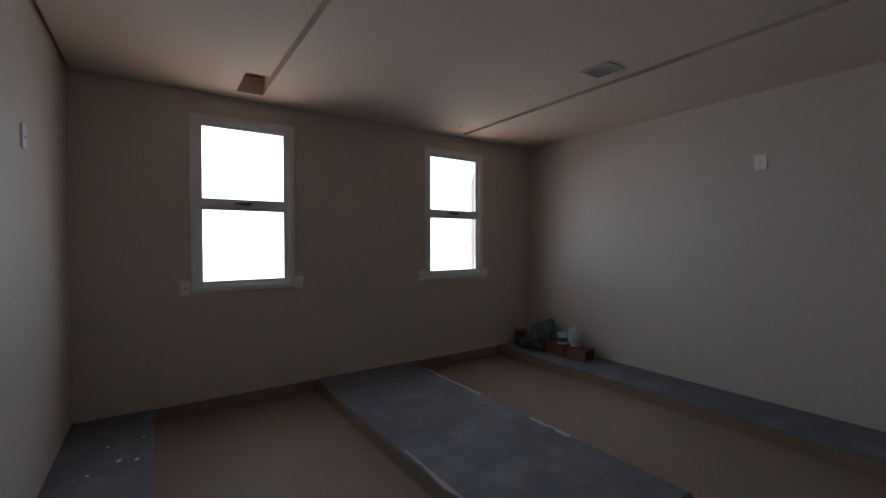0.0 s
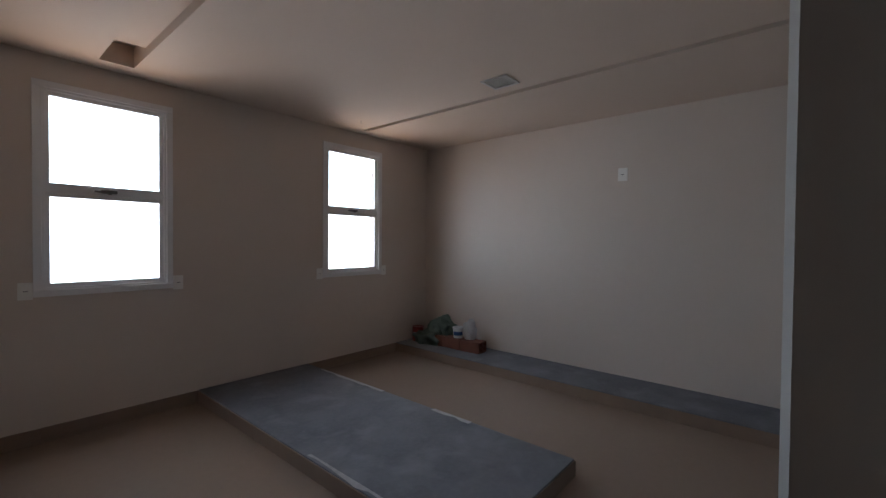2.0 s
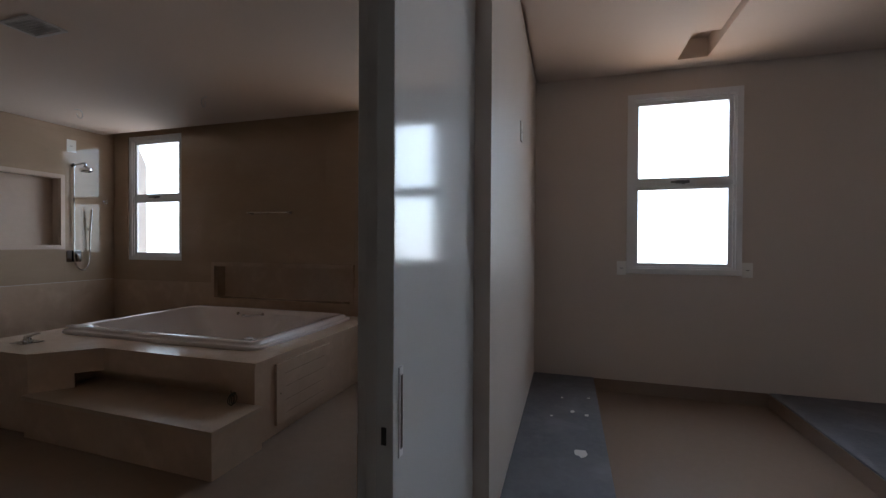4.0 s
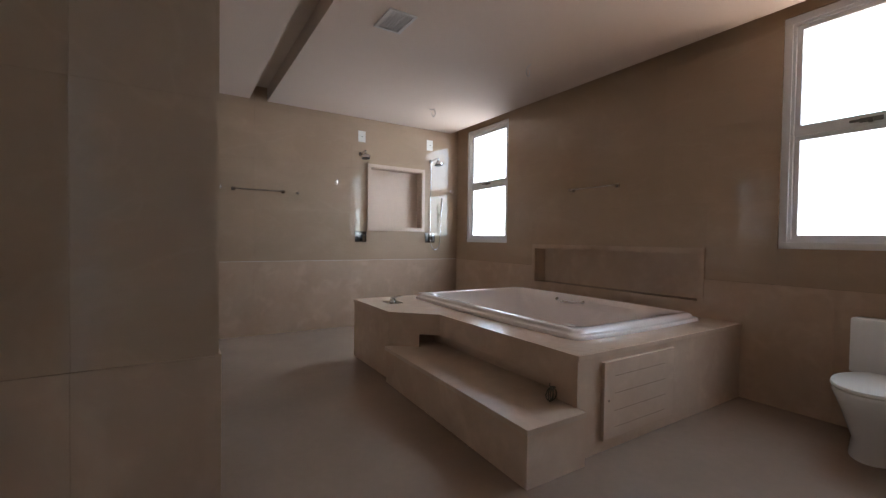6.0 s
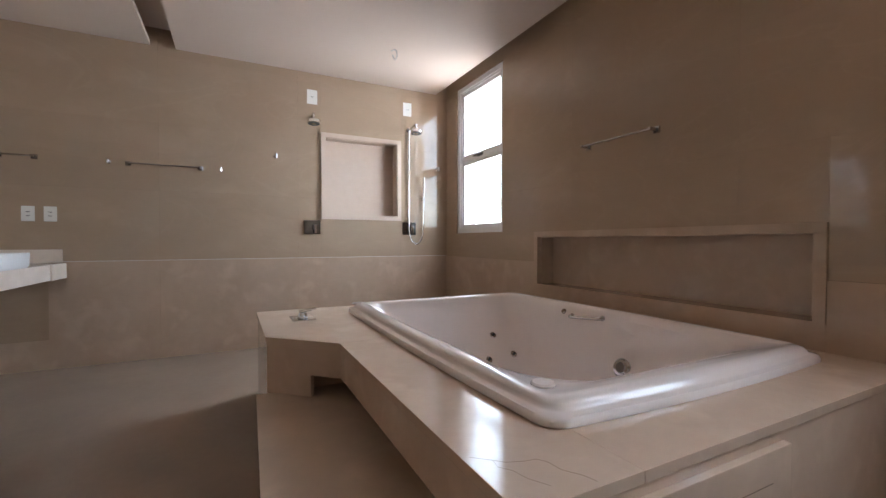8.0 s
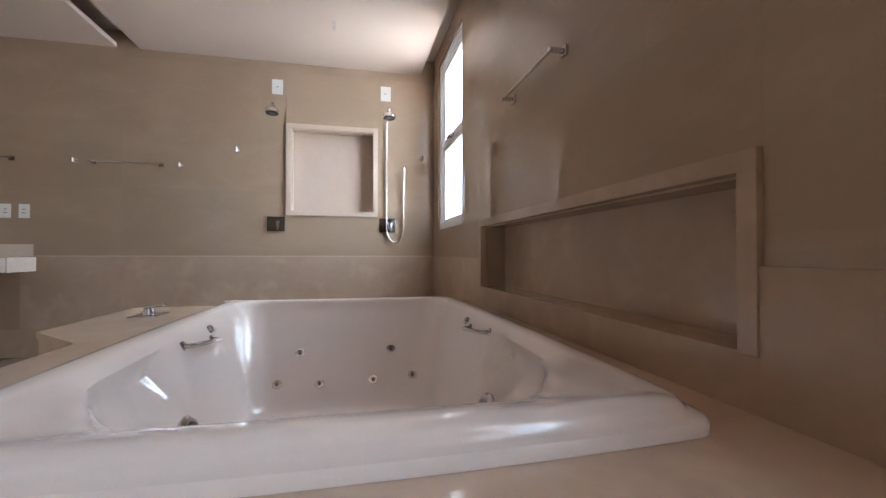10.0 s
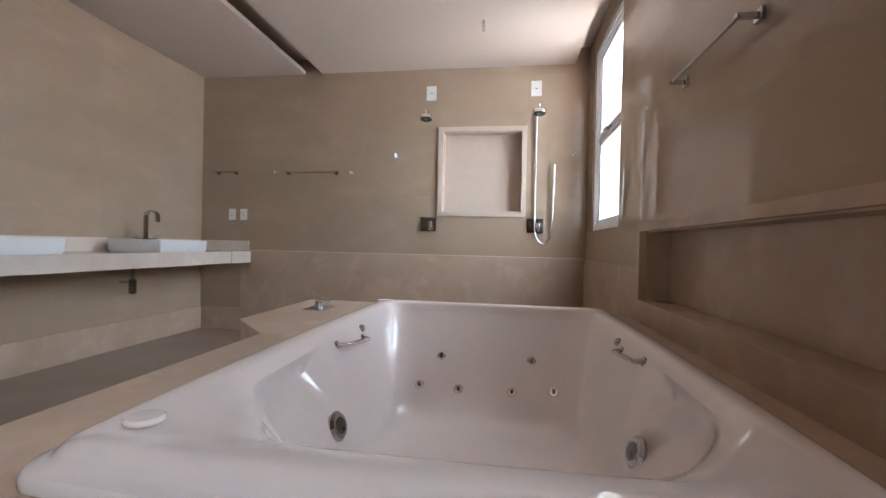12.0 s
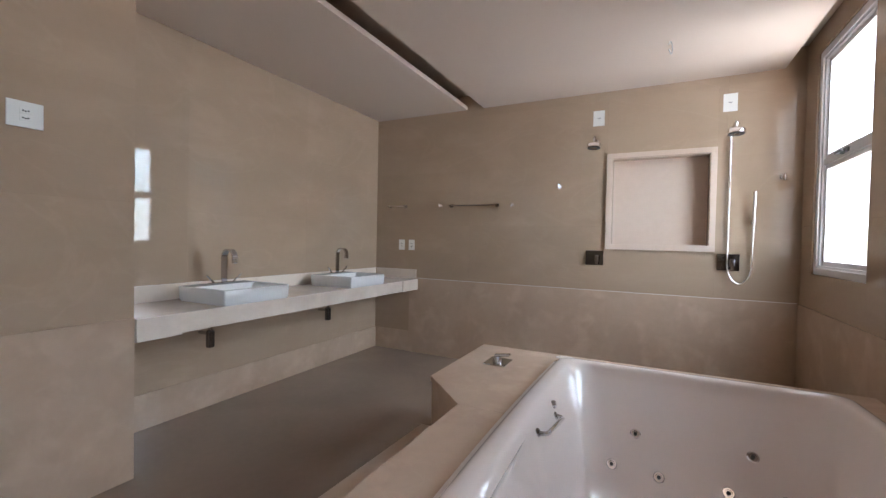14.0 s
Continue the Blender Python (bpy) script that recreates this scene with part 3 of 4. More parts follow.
stone_vein([(-2.02, 3.02), (-1.985, 3.06), (-1.965, 3.08), (-1.95, 3.12), (-1.945, 3.15), (-1.925, 3.165), (-1.885, 3.17), (-1.85, 3.195), (-1.82, 3.205)], 0.0010)
stone_vein([(-1.99, 3.06), (-1.955, 3.055), (-1.93, 3.075), (-1.89, 3.085), (-1.85, 3.11)], 0.0008)
# step
part("step_riser", prism([(-3.48, STEP_Y + 0.06), (STEP_X1 - t, STEP_Y), (STEP_X1 - t, STEP_Y + t), (-3.48, STEP_Y + 0.06 + t)], 0, STEP_Z - t), M_MARBLE, deck)
part("step_end", boxes((STEP_X1 - t, STEP_X1, STEP_Y, C[1] - 0.002, 0, STEP_Z - t)), M_MARBLE, deck)
part("step_tread", prism([(B[0] + 0.02, STEP_Y + 0.055), (STEP_X1 + 0.006, STEP_Y - 0.006), (STEP_X1 + 0.006, C[1] - 0.001), (RX1, C[1] - 0.001), (RX1, 3.12), (-3.49, 3.12), (-3.47, 2.755), (B[0] + 0.02, 2.70)],
                         STEP_Z - t, STEP_Z, 0.0015), M_DUSTY, deck)

# access panel in the end of the surround
hatch = part("access_panel", boxes((E_[0], E_[0] + 0.022, 3.205, 3.905, 0.068, 0.512), bevel=0.003), M_MARBLE, deck, "marble access panel with slots")
for zz in (0.425, 0.325, 0.225, 0.13):
    part("slot", boxes((E_[0] + 0.022, E_[0] + 0.0226, 3.30, 3.81, zz - 0.0013, zz + 0.0013)), M_GROOVE, hatch)
part("screw", lathe(bmesh.new(), [(0.006, 0), (0.005, 0.003)], (E_[0] + 0.022, 3.245, 0.29), (1, 0, 0), 10), M_STEEL, hatch)


# ---- bathtub ----
def rounded_rect(x0, x1, y0, y1, r, n=12, rw=None, sides=0, bow=0.0, scoop=0.0, bow_end=0.0, scoop_x=-3.04):
    """A rectangle with corners of radius r (rw on its west side); sides: points along each side; bow, bow_end: how far the long sides and the east end swell out;
    scoop: how far their east halves are hollowed out."""
    w = r if rw is None else rw
    arcs = []
    for cx, cy, a0, q_ in ((x1 - r, y1 - r, 0, r), (x0 + w, y1 - w, 90, w), (x0 + w, y0 + w, 180, w), (x1 - r, y0 + r, 270, r)):
        arcs.append([(cx + q_ * math.cos(radians(a0 + 90 * k / n)), cy + q_ * math.sin(radians(a0 + 90 * k / n))) for k in range(n + 1)])
    pts = []
    for k in range(4):
        pts += arcs[k]
        a, b = arcs[k][-1], arcs[(k + 1) % 4][0]
        pts += [(a[0] + (b[0] - a[0]) * m / (sides + 1), a[1] + (b[1] - a[1]) * m / (sides + 1)) for m in range(1, sides + 1)]
    if bow or scoop:
        cx, cy, hx = (x0 + x1) / 2, (y0 + y1) / 2, (x1 - x0) / 2
        hy = (y1 - y0) / 2
        out = []
        for x, y in pts:
            u, v = (x - cx) / hx, (y - cy) / hy
            d = bow * (1 - u * u)
            f = min(1, max(0, (x - scoop_x) / 0.08))
            g = min(1, max(0, (x1 - 0.02 - x) / 0.30))
            d += scoop * f * f * (3 - 2 * f) * g * g * (3 - 2 * g)
            x += bow_end * (1 - v * v) * max(0, u) ** 2
            out.append((x, y + d * max(-1, min(1, v * 1.0)) * min(1, abs(v) ** 2)))
        pts = out
    return pts


def loft(bm, rings, close_end=True):
    loops = [[bm.verts.new((x, y, z)) for x, y in pts] for pts, z in rings]
    for l0, l1 in zip(loops, loops[1:]):
        k = len(l0)
        for i in range(k):
            bm.faces.new((l0[i], l0[(i + 1) % k], l1[(i + 1) % k], l1[i]))
    if close_end:
        bm.faces.new(loops[-1])
    return bm


tub = thing("bathtub", (-3.0, 3.92, DZ), "large glossy white acrylic whirlpool bathtub set into marble", "bathtub")
RIM = 0.634
def outer(inset, r):
    return rounded_rect(TX0 + inset, TX1 - inset, TY0 + inset, TY1 - inset, r, sides=24, bow=0.022, bow_end=0.03)
def inner(w, e, s, n, r, scoop=0.0, scoop_x=-3.07):
    return rounded_rect(TX0 + w, TX1 - e, TY0 + s, TY1 - n, r, rw=min(r, 0.12), sides=24, bow=0.022, scoop=scoop, bow_end=0.02, scoop_x=scoop_x)
shell_rings = [(outer(0.0, 0.07), DZ + 0.001), (outer(0.0, 0.07), DZ + 0.016), (outer(0.006, 0.07), DZ + 0.026), (outer(0.022, 0.07), DZ + 0.031),
               (outer(0.030, 0.07), DZ + 0.035), (outer(0.034, 0.07), DZ + 0.044), (outer(0.042, 0.07), RIM - 0.009), (outer(0.056, 0.07), RIM - 0.002), (outer(0.072, 0.08), RIM),
               (outer(0.088, 0.085), RIM - 0.0005), (inner(0.105, 0.165, 0.108, 0.100, 0.22), RIM - 0.005), (inner(0.112, 0.185, 0.116, 0.107, 0.29), RIM - 0.010),
               (inner(0.122, 0.205, 0.130, 0.117, 0.31), RIM - 0.022), (inner(0.140, 0.232, 0.150, 0.134, 0.33, 0.005), RIM - 0.045), (inner(0.168, 0.255, 0.166, 0.150, 0.34, 0.03), RIM - 0.075),
               (inner(0.222, 0.285, 0.185, 0.168, 0.34, 0.058, -3.02), RIM - 0.12), (inner(0.330, 0.335, 0.220, 0.202, 0.34, 0.065, -2.90), 0.42),
               (inner(0.428, 0.40, 0.252, 0.236, 0.33, 0.05, -2.74), 0.32), (inner(0.474, 0.44, 0.272, 0.256, 0.33, 0.02, -2.66), 0.255), (inner(0.530, 0.49, 0.295, 0.278, 0.32), 0.18), (inner(0.58, 0.54, 0.325, 0.31, 0.30), 0.135),
               (inner(0.64, 0.60, 0.38, 0.365, 0.27), 0.110), (inner(0.74, 0.70, 0.49, 0.475, 0.20), 0.10)]
shell_bm = loft(bmesh.new(), shell_rings)
for v in shell_bm.verts:                       # the east rim slopes inward
    if v.co.x > -2.6 and v.co.z > 0.45:
        e = min(1, max(0, (v.co.x + 2.6) / 0.40)) * min(1, max(0, (min(TX1 - v.co.x, v.co.y - TY0 + 0.02, TY1 + 0.02 - v.co.y) - 0.06) / 0.13))
        v.co.z -= 0.022 * e
shell = part("shell", shell_bm, M_ACRYLIC, tub, "", True)


def jet(x, y, z, axis, r=0.0255):
    j = part("jet", lathe(bmesh.new(), [(r, 0.0), (r, 0.006), (r * 0.82, 0.011), (r * 0.6, 0.011), (r * 0.55, 0.004)], (x, y, z), axis, 20), M_JET, tub, "chrome water jet", True)
    part("nozzle", lathe(bmesh.new(), [(r * 0.36, 0.003), (r * 0.34, 0.012), (r * 0.1, 0.014)], (x, y, z), axis, 12), M_DARK, j)


def west_x(y, z):
    """The tub's inner west side at depth y and height z."""
    for (p0, z0), (p1, z1) in zip(shell_rings[10:], shell_rings[11:]):
        if z1 <= z <= z0:
            f = (z0 - z) / (z0 - z1)
            ring = [(a[0] + (b[0] - a[0]) * f, a[1] + (b[1] - a[1]) * f) for a, b in zip(p0, p1)]
            return min(a[0] + (b[0] - a[0]) * (y - a[1]) / (b[1] - a[1]) for a, b in zip(ring, ring[1:] + ring[:1]) if min(a[1], b[1]) <= y <= max(a[1], b[1]) and a[1] != b[1])


def side_y(x, z, s):
    """The tub's inner long side (s 1 south, -1 north) at x and height z."""
    for (p0, z0), (p1, z1) in zip(shell_rings[10:], shell_rings[11:]):
        if z1 <= z <= z0:
            f = (z0 - z) / (z0 - z1)
            ring = [(a[0] + (b[0] - a[0]) * f, a[1] + (b[1] - a[1]) * f) for a, b in zip(p0, p1)]
            ys = [a[1] + (b[1] - a[1]) * (x - a[0]) / (b[0] - a[0]) for a, b in zip(ring, ring[1:] + ring[:1]) if min(a[0], b[0]) <= x <= max(a[0], b[0]) and a[0] != b[0]]
            return min(ys) if s > 0 else max(ys)


for y, z in ((3.757, 0.368), (4.253, 0.370), (3.655, 0.236), (3.867, 0.228), (4.147, 0.231), (4.362, 0.243)):
    x = west_x(y, z)
    side = (west_x(y + 0.02, z) - west_x(y - 0.02, z)) / 0.04
    rise = (west_x(y, z - 0.02) - west_x(y, z + 0.02)) / 0.04
    jet(x - 0.003, y, z, (1, -side, rise))


def grab(s, x0, x1, z0, z1, label):
    """A bar held off the tub's side, rising from x0 to x1."""
    ya, yb = side_y(x0, z0, s), side_y(x1, z1, s)
    p = [(x0, ya - 0.02 * s, z0), (x0, ya + 0.020 * s, z0), (x0 + 0.006, ya + 0.031 * s, z0), (x0 + 0.018, ya + 0.038 * s, z0 + 0.001)]
    p += [(x1 - 0.018, yb + 0.038 * s, z1 - 0.001), (x1 - 0.006, yb + 0.031 * s, z1), (x1, yb + 0.020 * s, z1), (x1, yb - 0.02 * s, z1)]
    g = part("grab_handle", tube(bmesh.new(), p, 0.0095, 12), M_CHROME, tub, label, True)
    for x, y, z in ((x0, ya, z0), (x1, yb, z1)):
        part("rosette", lathe(bmesh.new(), [(0.018, 0), (0.018, 0.006), (0.014, 0.010)], (x, y - 0.002 * s, z), (0, s, 0.3), 14), M_CHROME, g, "", True)


grab(1, -3.40, -3.12, 0.535, 0.565, "chrome grab handle")
grab(-1, -3.34, -3.09, 0.555, 0.577, "chrome grab handle")
for x, s_ in ((-3.432, 1), (-3.426, -1)):
    part("air_control", lathe(bmesh.new(), [(0.019, 0), (0.019, 0.014), (0.013, 0.022), (0.004, 0.023)], (x, side_y(x, 0.572, s_) - 0.008 * s_, 0.572), (0, s_, 0.3), 16), M_CHROME, tub, "chrome air control button", True)
for x, z, s_ in ((-2.915, 0.318, 1), (-2.873, 0.337, -1)):
    y, ax = side_y(x, z, s_) - 0.004 * s_, (0.1, s_, 0.35)
    c = part("suction_cover", lathe(bmesh.new(), [(0.054, 0), (0.054, 0.010), (0.044, 0.020), (0.018, 0.022)], (x, y, z), ax, 28), M_CHROME, tub, "round chrome suction cover", True)
    part("grating", lathe(bmesh.new(), [(0.032, 0.018), (0.028, 0.0245), (0.004, 0.025)], (x, y, z), ax, 20), M_VALVE, c)
part("headrest_cap", lathe(bmesh.new(), [(0.038, 0), (0.038, 0.005), (0.033, 0.010), (0.01, 0.011)], (-2.20, 3.385, RIM - 0.008), (0, 0, 1), 28), M_ACRYLIC, tub, "white round cap", True)
dish = part("soap_dish", loft(bmesh.new(), [([(-4.085 + a * 0.042 * math.cos(2 * math.pi * k / 24), 3.345 + a * 0.060 * math.sin(2 * math.pi * k / 24)) for k in range(24)], RIM - 0.006 + h_) for a, h_ in ((1.0, 0.0), (0.97, 0.004), (0.88, 0.004), (0.84, 0.001))]), M_ACRYLIC, tub, "ribbed oval soap dish", True)
for k in range(-3, 4):
    part("rib", tube(bmesh.new(), [(-4.085 - 0.033 * (1 - (k / 4.2) ** 2) ** 0.5, 3.345 + k * 0.013, RIM - 0.003), (-4.085 + 0.033 * (1 - (k / 4.2) ** 2) ** 0.5, 3.345 + k * 0.013, RIM - 0.003)], 0.003, 6), M_ACRYLIC, dish, "", True)

# deck mixer
mixer = thing("deck_mixer", (-3.965, 2.93, DZ), "chrome bath mixer tap on a square plate", "tap")
part("base_plate", boxes((-4.06, -3.88, 2.87, 3.01, DZ, DZ + 0.008), bevel=0.003), M_CHROME, mixer)
part("body", lathe(bmesh.new(), [(0.030, 0), (0.028, 0.02), (0.022, 0.03), (0.022, 0.034)], (-3.965, 2.94, DZ + 0.008), (0, 0, 1), 20), M_CHROME, mixer, "", True)
_bm = boxes((-0.018, 0.018, -0.02, 0.085, 0.0, 0.013), bevel=0.004)
_bm.transform(pose(-3.965, 2.94, DZ + 0.042, 8, 0, 0))
part("lever", _bm, M_CHROME, mixer)

# loose cable left on the step
coil = thing("cable_coil", (-1.955, 2.96, STEP_Z), "small tangle of dark cable on the marble step", "cable")
p = [(-1.995, 2.99, STEP_Z + 0.085), (-1.99, 2.985, STEP_Z + 0.07)]
for i in range(70):
    a = i * 0.30 + 1.2
    p.append((-1.955 + 0.030 * math.cos(a) * (1 + 0.25 * math.sin(i * 0.11)), 2.962 + 0.020 * math.sin(a * 0.9 + 0.4), STEP_Z + 0.040 + 0.034 * math.sin(a) * (1 + 0.15 * math.cos(i * 0.17))))
part("wire", tube(bmesh.new(), p, 0.0035, 6), M_WIRE, coil, "", True)


# ---- shower fittings ----
def shower_head(y, z, reach, label):
    s = thing("wall_shower", (XS, y, z), label, "shower")
    part("rosette", lathe(bmesh.new(), [(0.030, 0), (0.028, 0.010), (0.014, 0.014)], (XS + 0.008, y, z), (1, 0, 0), 20), M_CHROME, s, "", True)
    path = [(XS + 0.01, y, z)] + [(XS + reach * k / 6, y, z + 0.004 * k) for k in range(1, 6)] + [(XS + reach - 0.008, y, z + 0.018), (XS + reach, y, z + 0.004), (XS + reach, y, z - 0.02)]
    part("arm", tube(bmesh.new(), path, 0.011, 12), M_CHROME, s, "", True)
    ax = (-0.10, 0, 1)
    head = part("head", lathe(bmesh.new(), [(0.013, 0.03), (0.013, 0.0), (0.022, -0.008), (0.046, -0.022), (0.064, -0.030), (0.068, -0.036), (0.068, -0.062), (0.064, -0.066)], (XS + reach, y, z - 0.02), ax, 28), M_JET, s, "", True)
    part("spray_face", lathe(bmesh.new(), [(0.058, -0.066), (0.054, -0.069), (0.010, -0.069)], (XS + reach, y, z - 0.02), ax, 24), M_DARK, head)
    part("nozzle_ring", lathe(bmesh.new(), [(0.026, -0.0685), (0.024, -0.071), (0.006, -0.071)], (XS + reach, y, z - 0.02), ax, 20), M_STEEL, head)
    return s


shower_head(3.29, 2.332, 0.19, "chrome shower head on a wall arm")
shower_head(4.392, 2.350, 0.23, "chrome shower head on a wall arm beside the hand shower")


def valve(y, z, w, label):
    v = thing("shower_valve", (XS, y, z), label, "valve")
    part("plate", boxes((XS + 0.008, XS + 0.018, y - w / 2, y + w / 2, z - 0.072, z + 0.072), bevel=0.003), M_VALVE, v)
    part("knob", boxes((XS + 0.018, XS + 0.060, y + 0.005, y + 0.045, z - 0.035, z + 0.03), bevel=0.006), M_CHROME, v)
    part("lever", boxes((XS + 0.060, XS + 0.072, y + 0.012, y + 0.038, z - 0.06, z + 0.015), bevel=0.004), M_CHROME, v)


valve(3.30, 1.21, 0.165, "square chrome shower valve")
valve(4.395, 1.21, 0.165, "square chrome shower valve behind a hose")

hand = thing("hand_shower", (XS, 4.56, 1.55), "chrome hand shower in its wall holder with a hose", "shower")
part("holder", boxes((XS + 0.008, XS + 0.05, 4.545, 4.575, 1.535, 1.575), bevel=0.004), M_CHROME, hand)
part("wand", tube(bmesh.new(), [(XS + 0.055, 4.56, 1.52), (XS + 0.058, 4.56, 1.57), (XS + 0.075, 4.56, 1.81)], [0.010, 0.014, 0.013], 14), M_JET, hand, "", True)
_h = [(XS + 0.035, 4.385, 2.34 - 0.06 * k) for k in range(20)]
_h += [(XS + 0.035 + 0.01 * math.sin(math.pi * k / 14), 4.385 + 0.0875 * (1 - math.cos(math.pi * k / 14)), 1.20 - 0.17 * math.sin(math.pi * k / 14)) for k in range(15)]
_h += [(XS + 0.04 + 0.001 * k, 4.56, 1.20 + 0.04 * k) for k in range(1, 9)]
part("hose", tube(bmesh.new(), _h, 0.0085, 10), M_JET, hand, "flexible chrome hose", True)


# ---- hooks and towel bars ----
def robe_hook(place, axis="x", label="small round chrome robe hook", size=0.036):
    x, y, z = place
    h = thing("robe_hook", place, label, "hook", "chrome robe hooks")
    k = size / 0.05
    part("mount", lathe(bmesh.new(), [(0.019 * k, 0), (0.019 * k, 0.008), (0.012 * k, 0.012)], (x, y, z), (1, 0, 0), 18), M_JET, h, "", True)
    part("peg", lathe(bmesh.new(), [(0.009 * k, 0.010), (0.009 * k, 0.056)], (x, y, z), (1, 0, 0), 14), M_JET, h, "", True)
    part("knob", lathe(bmesh.new(), [(0.009 * k, -0.030 * k), (0.012 * k, -0.027 * k), (0.012 * k, 0.022 * k), (0.009 * k, 0.025 * k)], (x + 0.058, y, z), (0, 0, 1), 16), M_JET, h, "", True)


for y, z, sz in ((1.60, 1.75, 0.040), (2.455, 1.745, 0.042), (2.945, 1.918, 0.055), (4.755, 1.925, 0.05)):
    robe_hook((XS + 0.008, y, z), size=sz)


def towel_bar(p0, p1, out, label):
    b = thing("towel_bar", tuple((a + c) / 2 for a, c in zip(p0, p1)), label, "towel bar")
    o = Vector(out)
    for p in (p0, p1):
        v = Vector(p)
        s = 0.021
        if abs(o.x) > 0:
            part("mount", boxes((v.x, v.x + o.x * 0.2, v.y - s, v.y + s, v.z - s, v.z + s), bevel=0.003), M_CHROME, b)
            part("post", boxes((v.x + o.x * 0.2, v.x + o.x, v.y - 0.009, v.y + 0.009, v.z - 0.009, v.z + 0.009), bevel=0.002), M_CHROME, b)
        else:
            part("mount", boxes((v.x - s, v.x + s, v.y + o.y * 0.2, v.y, v.z - s, v.z + s), bevel=0.003), M_CHROME, b)
            part("post", boxes((v.x - 0.009, v.x + 0.009, v.y + o.y, v.y + o.y * 0.2, v.z - 0.009, v.z + 0.009), bevel=0.002), M_CHROME, b)
    a, c = Vector(p0) + o * 0.85, Vector(p1) + o * 0.85
    e = (c - a).normalized() * 0.012
    part("rail", tube(bmesh.new(), [a - e, c + e], 0.0075, 12), M_CHROME, b, "", True)


towel_bar((XS + 0.008, 0.90, 1.75), (XS + 0.008, 1.115, 1.75), (0.07, 0, 0), "short chrome towel rail near the vanity")
towel_bar((XS + 0.008, 1.735, 1.746), (XS + 0.008, 2.285, 1.746), (0.07, 0, 0), "chrome towel bar on the shower wall")
towel_bar((-3.475, YF - NS, 1.747), (-2.925, YF - NS, 1.747), (0, -0.08, 0), "chrome towel bar above the bathtub")

# ---- vanity ----
VX0, VX1, VY1 = XS + 0.012, XP0, 1.302
counter = thing("vanity_counter", ((VX0 + VX1) / 2, 1.0, 0.88), "long cream marble vanity counter with a thick apron", "counter")
part("top_slab", boxes((VX0, VX1, YV + 0.022, VY1 - 0.025, 0.855, 0.88), bevel=0.0015), M_COUNTER, counter)
part("apron", boxes((VX0 + 0.33, VX1 - 0.25, VY1 - 0.0245, VY1 - 0.005, 0.760, 0.88), bevel=0.0015), M_COUNTER, counter)
part("apron_end", boxes((VX1 - 0.249, VX1, VY1 - 0.0245, VY1 + 0.006, 0.753, 0.882), bevel=0.0015), M_COUNTER, counter)
part("apron_end", boxes((VX0, VX0 + 0.329, VY1 - 0.0245, VY1 + 0.006, 0.757, 0.882), bevel=0.0015), M_COUNTER, counter)
part("backsplash", boxes((VX0 + 0.021, VX1, YV + 0.001, YV + 0.021, 0.855, 0.995), bevel=0.0015), M_COUNTER, counter)
part("side_splash", boxes((XS + 0.0005, XS + 0.02, YV + 0.022, VY1 - 0.02, 0.8805, 0.995), bevel=0.0015), M_COUNTER, counter, "marble side splash with a pale edge")


def basin(x0, x1, y0, y1, z0, z1):
    s = thing("wash_basin", ((x0 + x1) / 2, (y0 + y1) / 2, z0), "white rectangular ceramic vessel basin on the counter", "basin", "vanity basins")
    r = 0.012
    def rr(i, rad=r, ext=0.0):
        return rounded_rect(x0 + i - ext, x1 - i + ext, y0 + i - ext, y1 - i + ext, rad, 4)
    def bowl(i, rad):
        return rounded_rect(x0 + i, x1 - i, y0 + 0.14 + i * 0.2, y1 - i, rad, 4)
    bm = loft(bmesh.new(), [(rr(0.012), z0), (rr(0.003), z0 + 0.02), (rr(0.0), z1 - 0.004), (rr(0.003), z1), (bowl(0.02, 0.01), z1), (bowl(0.024, 0.012), z1 - 0.006), (bowl(0.05, 0.03), z0 + 0.03), (bowl(0.09, 0.04), z0 + 0.018)])
    part("bowl", bm, M_CERAMIC, s, "", True)
    part("drain", lathe(bmesh.new(), [(0.028, 0), (0.026, 0.004), (0.008, 0.005)], ((x0 + x1) / 2, y1 - 0.18, z0 + 0.018), (0, 0, 1), 18), M_CHROME, s, "", True)
    return s


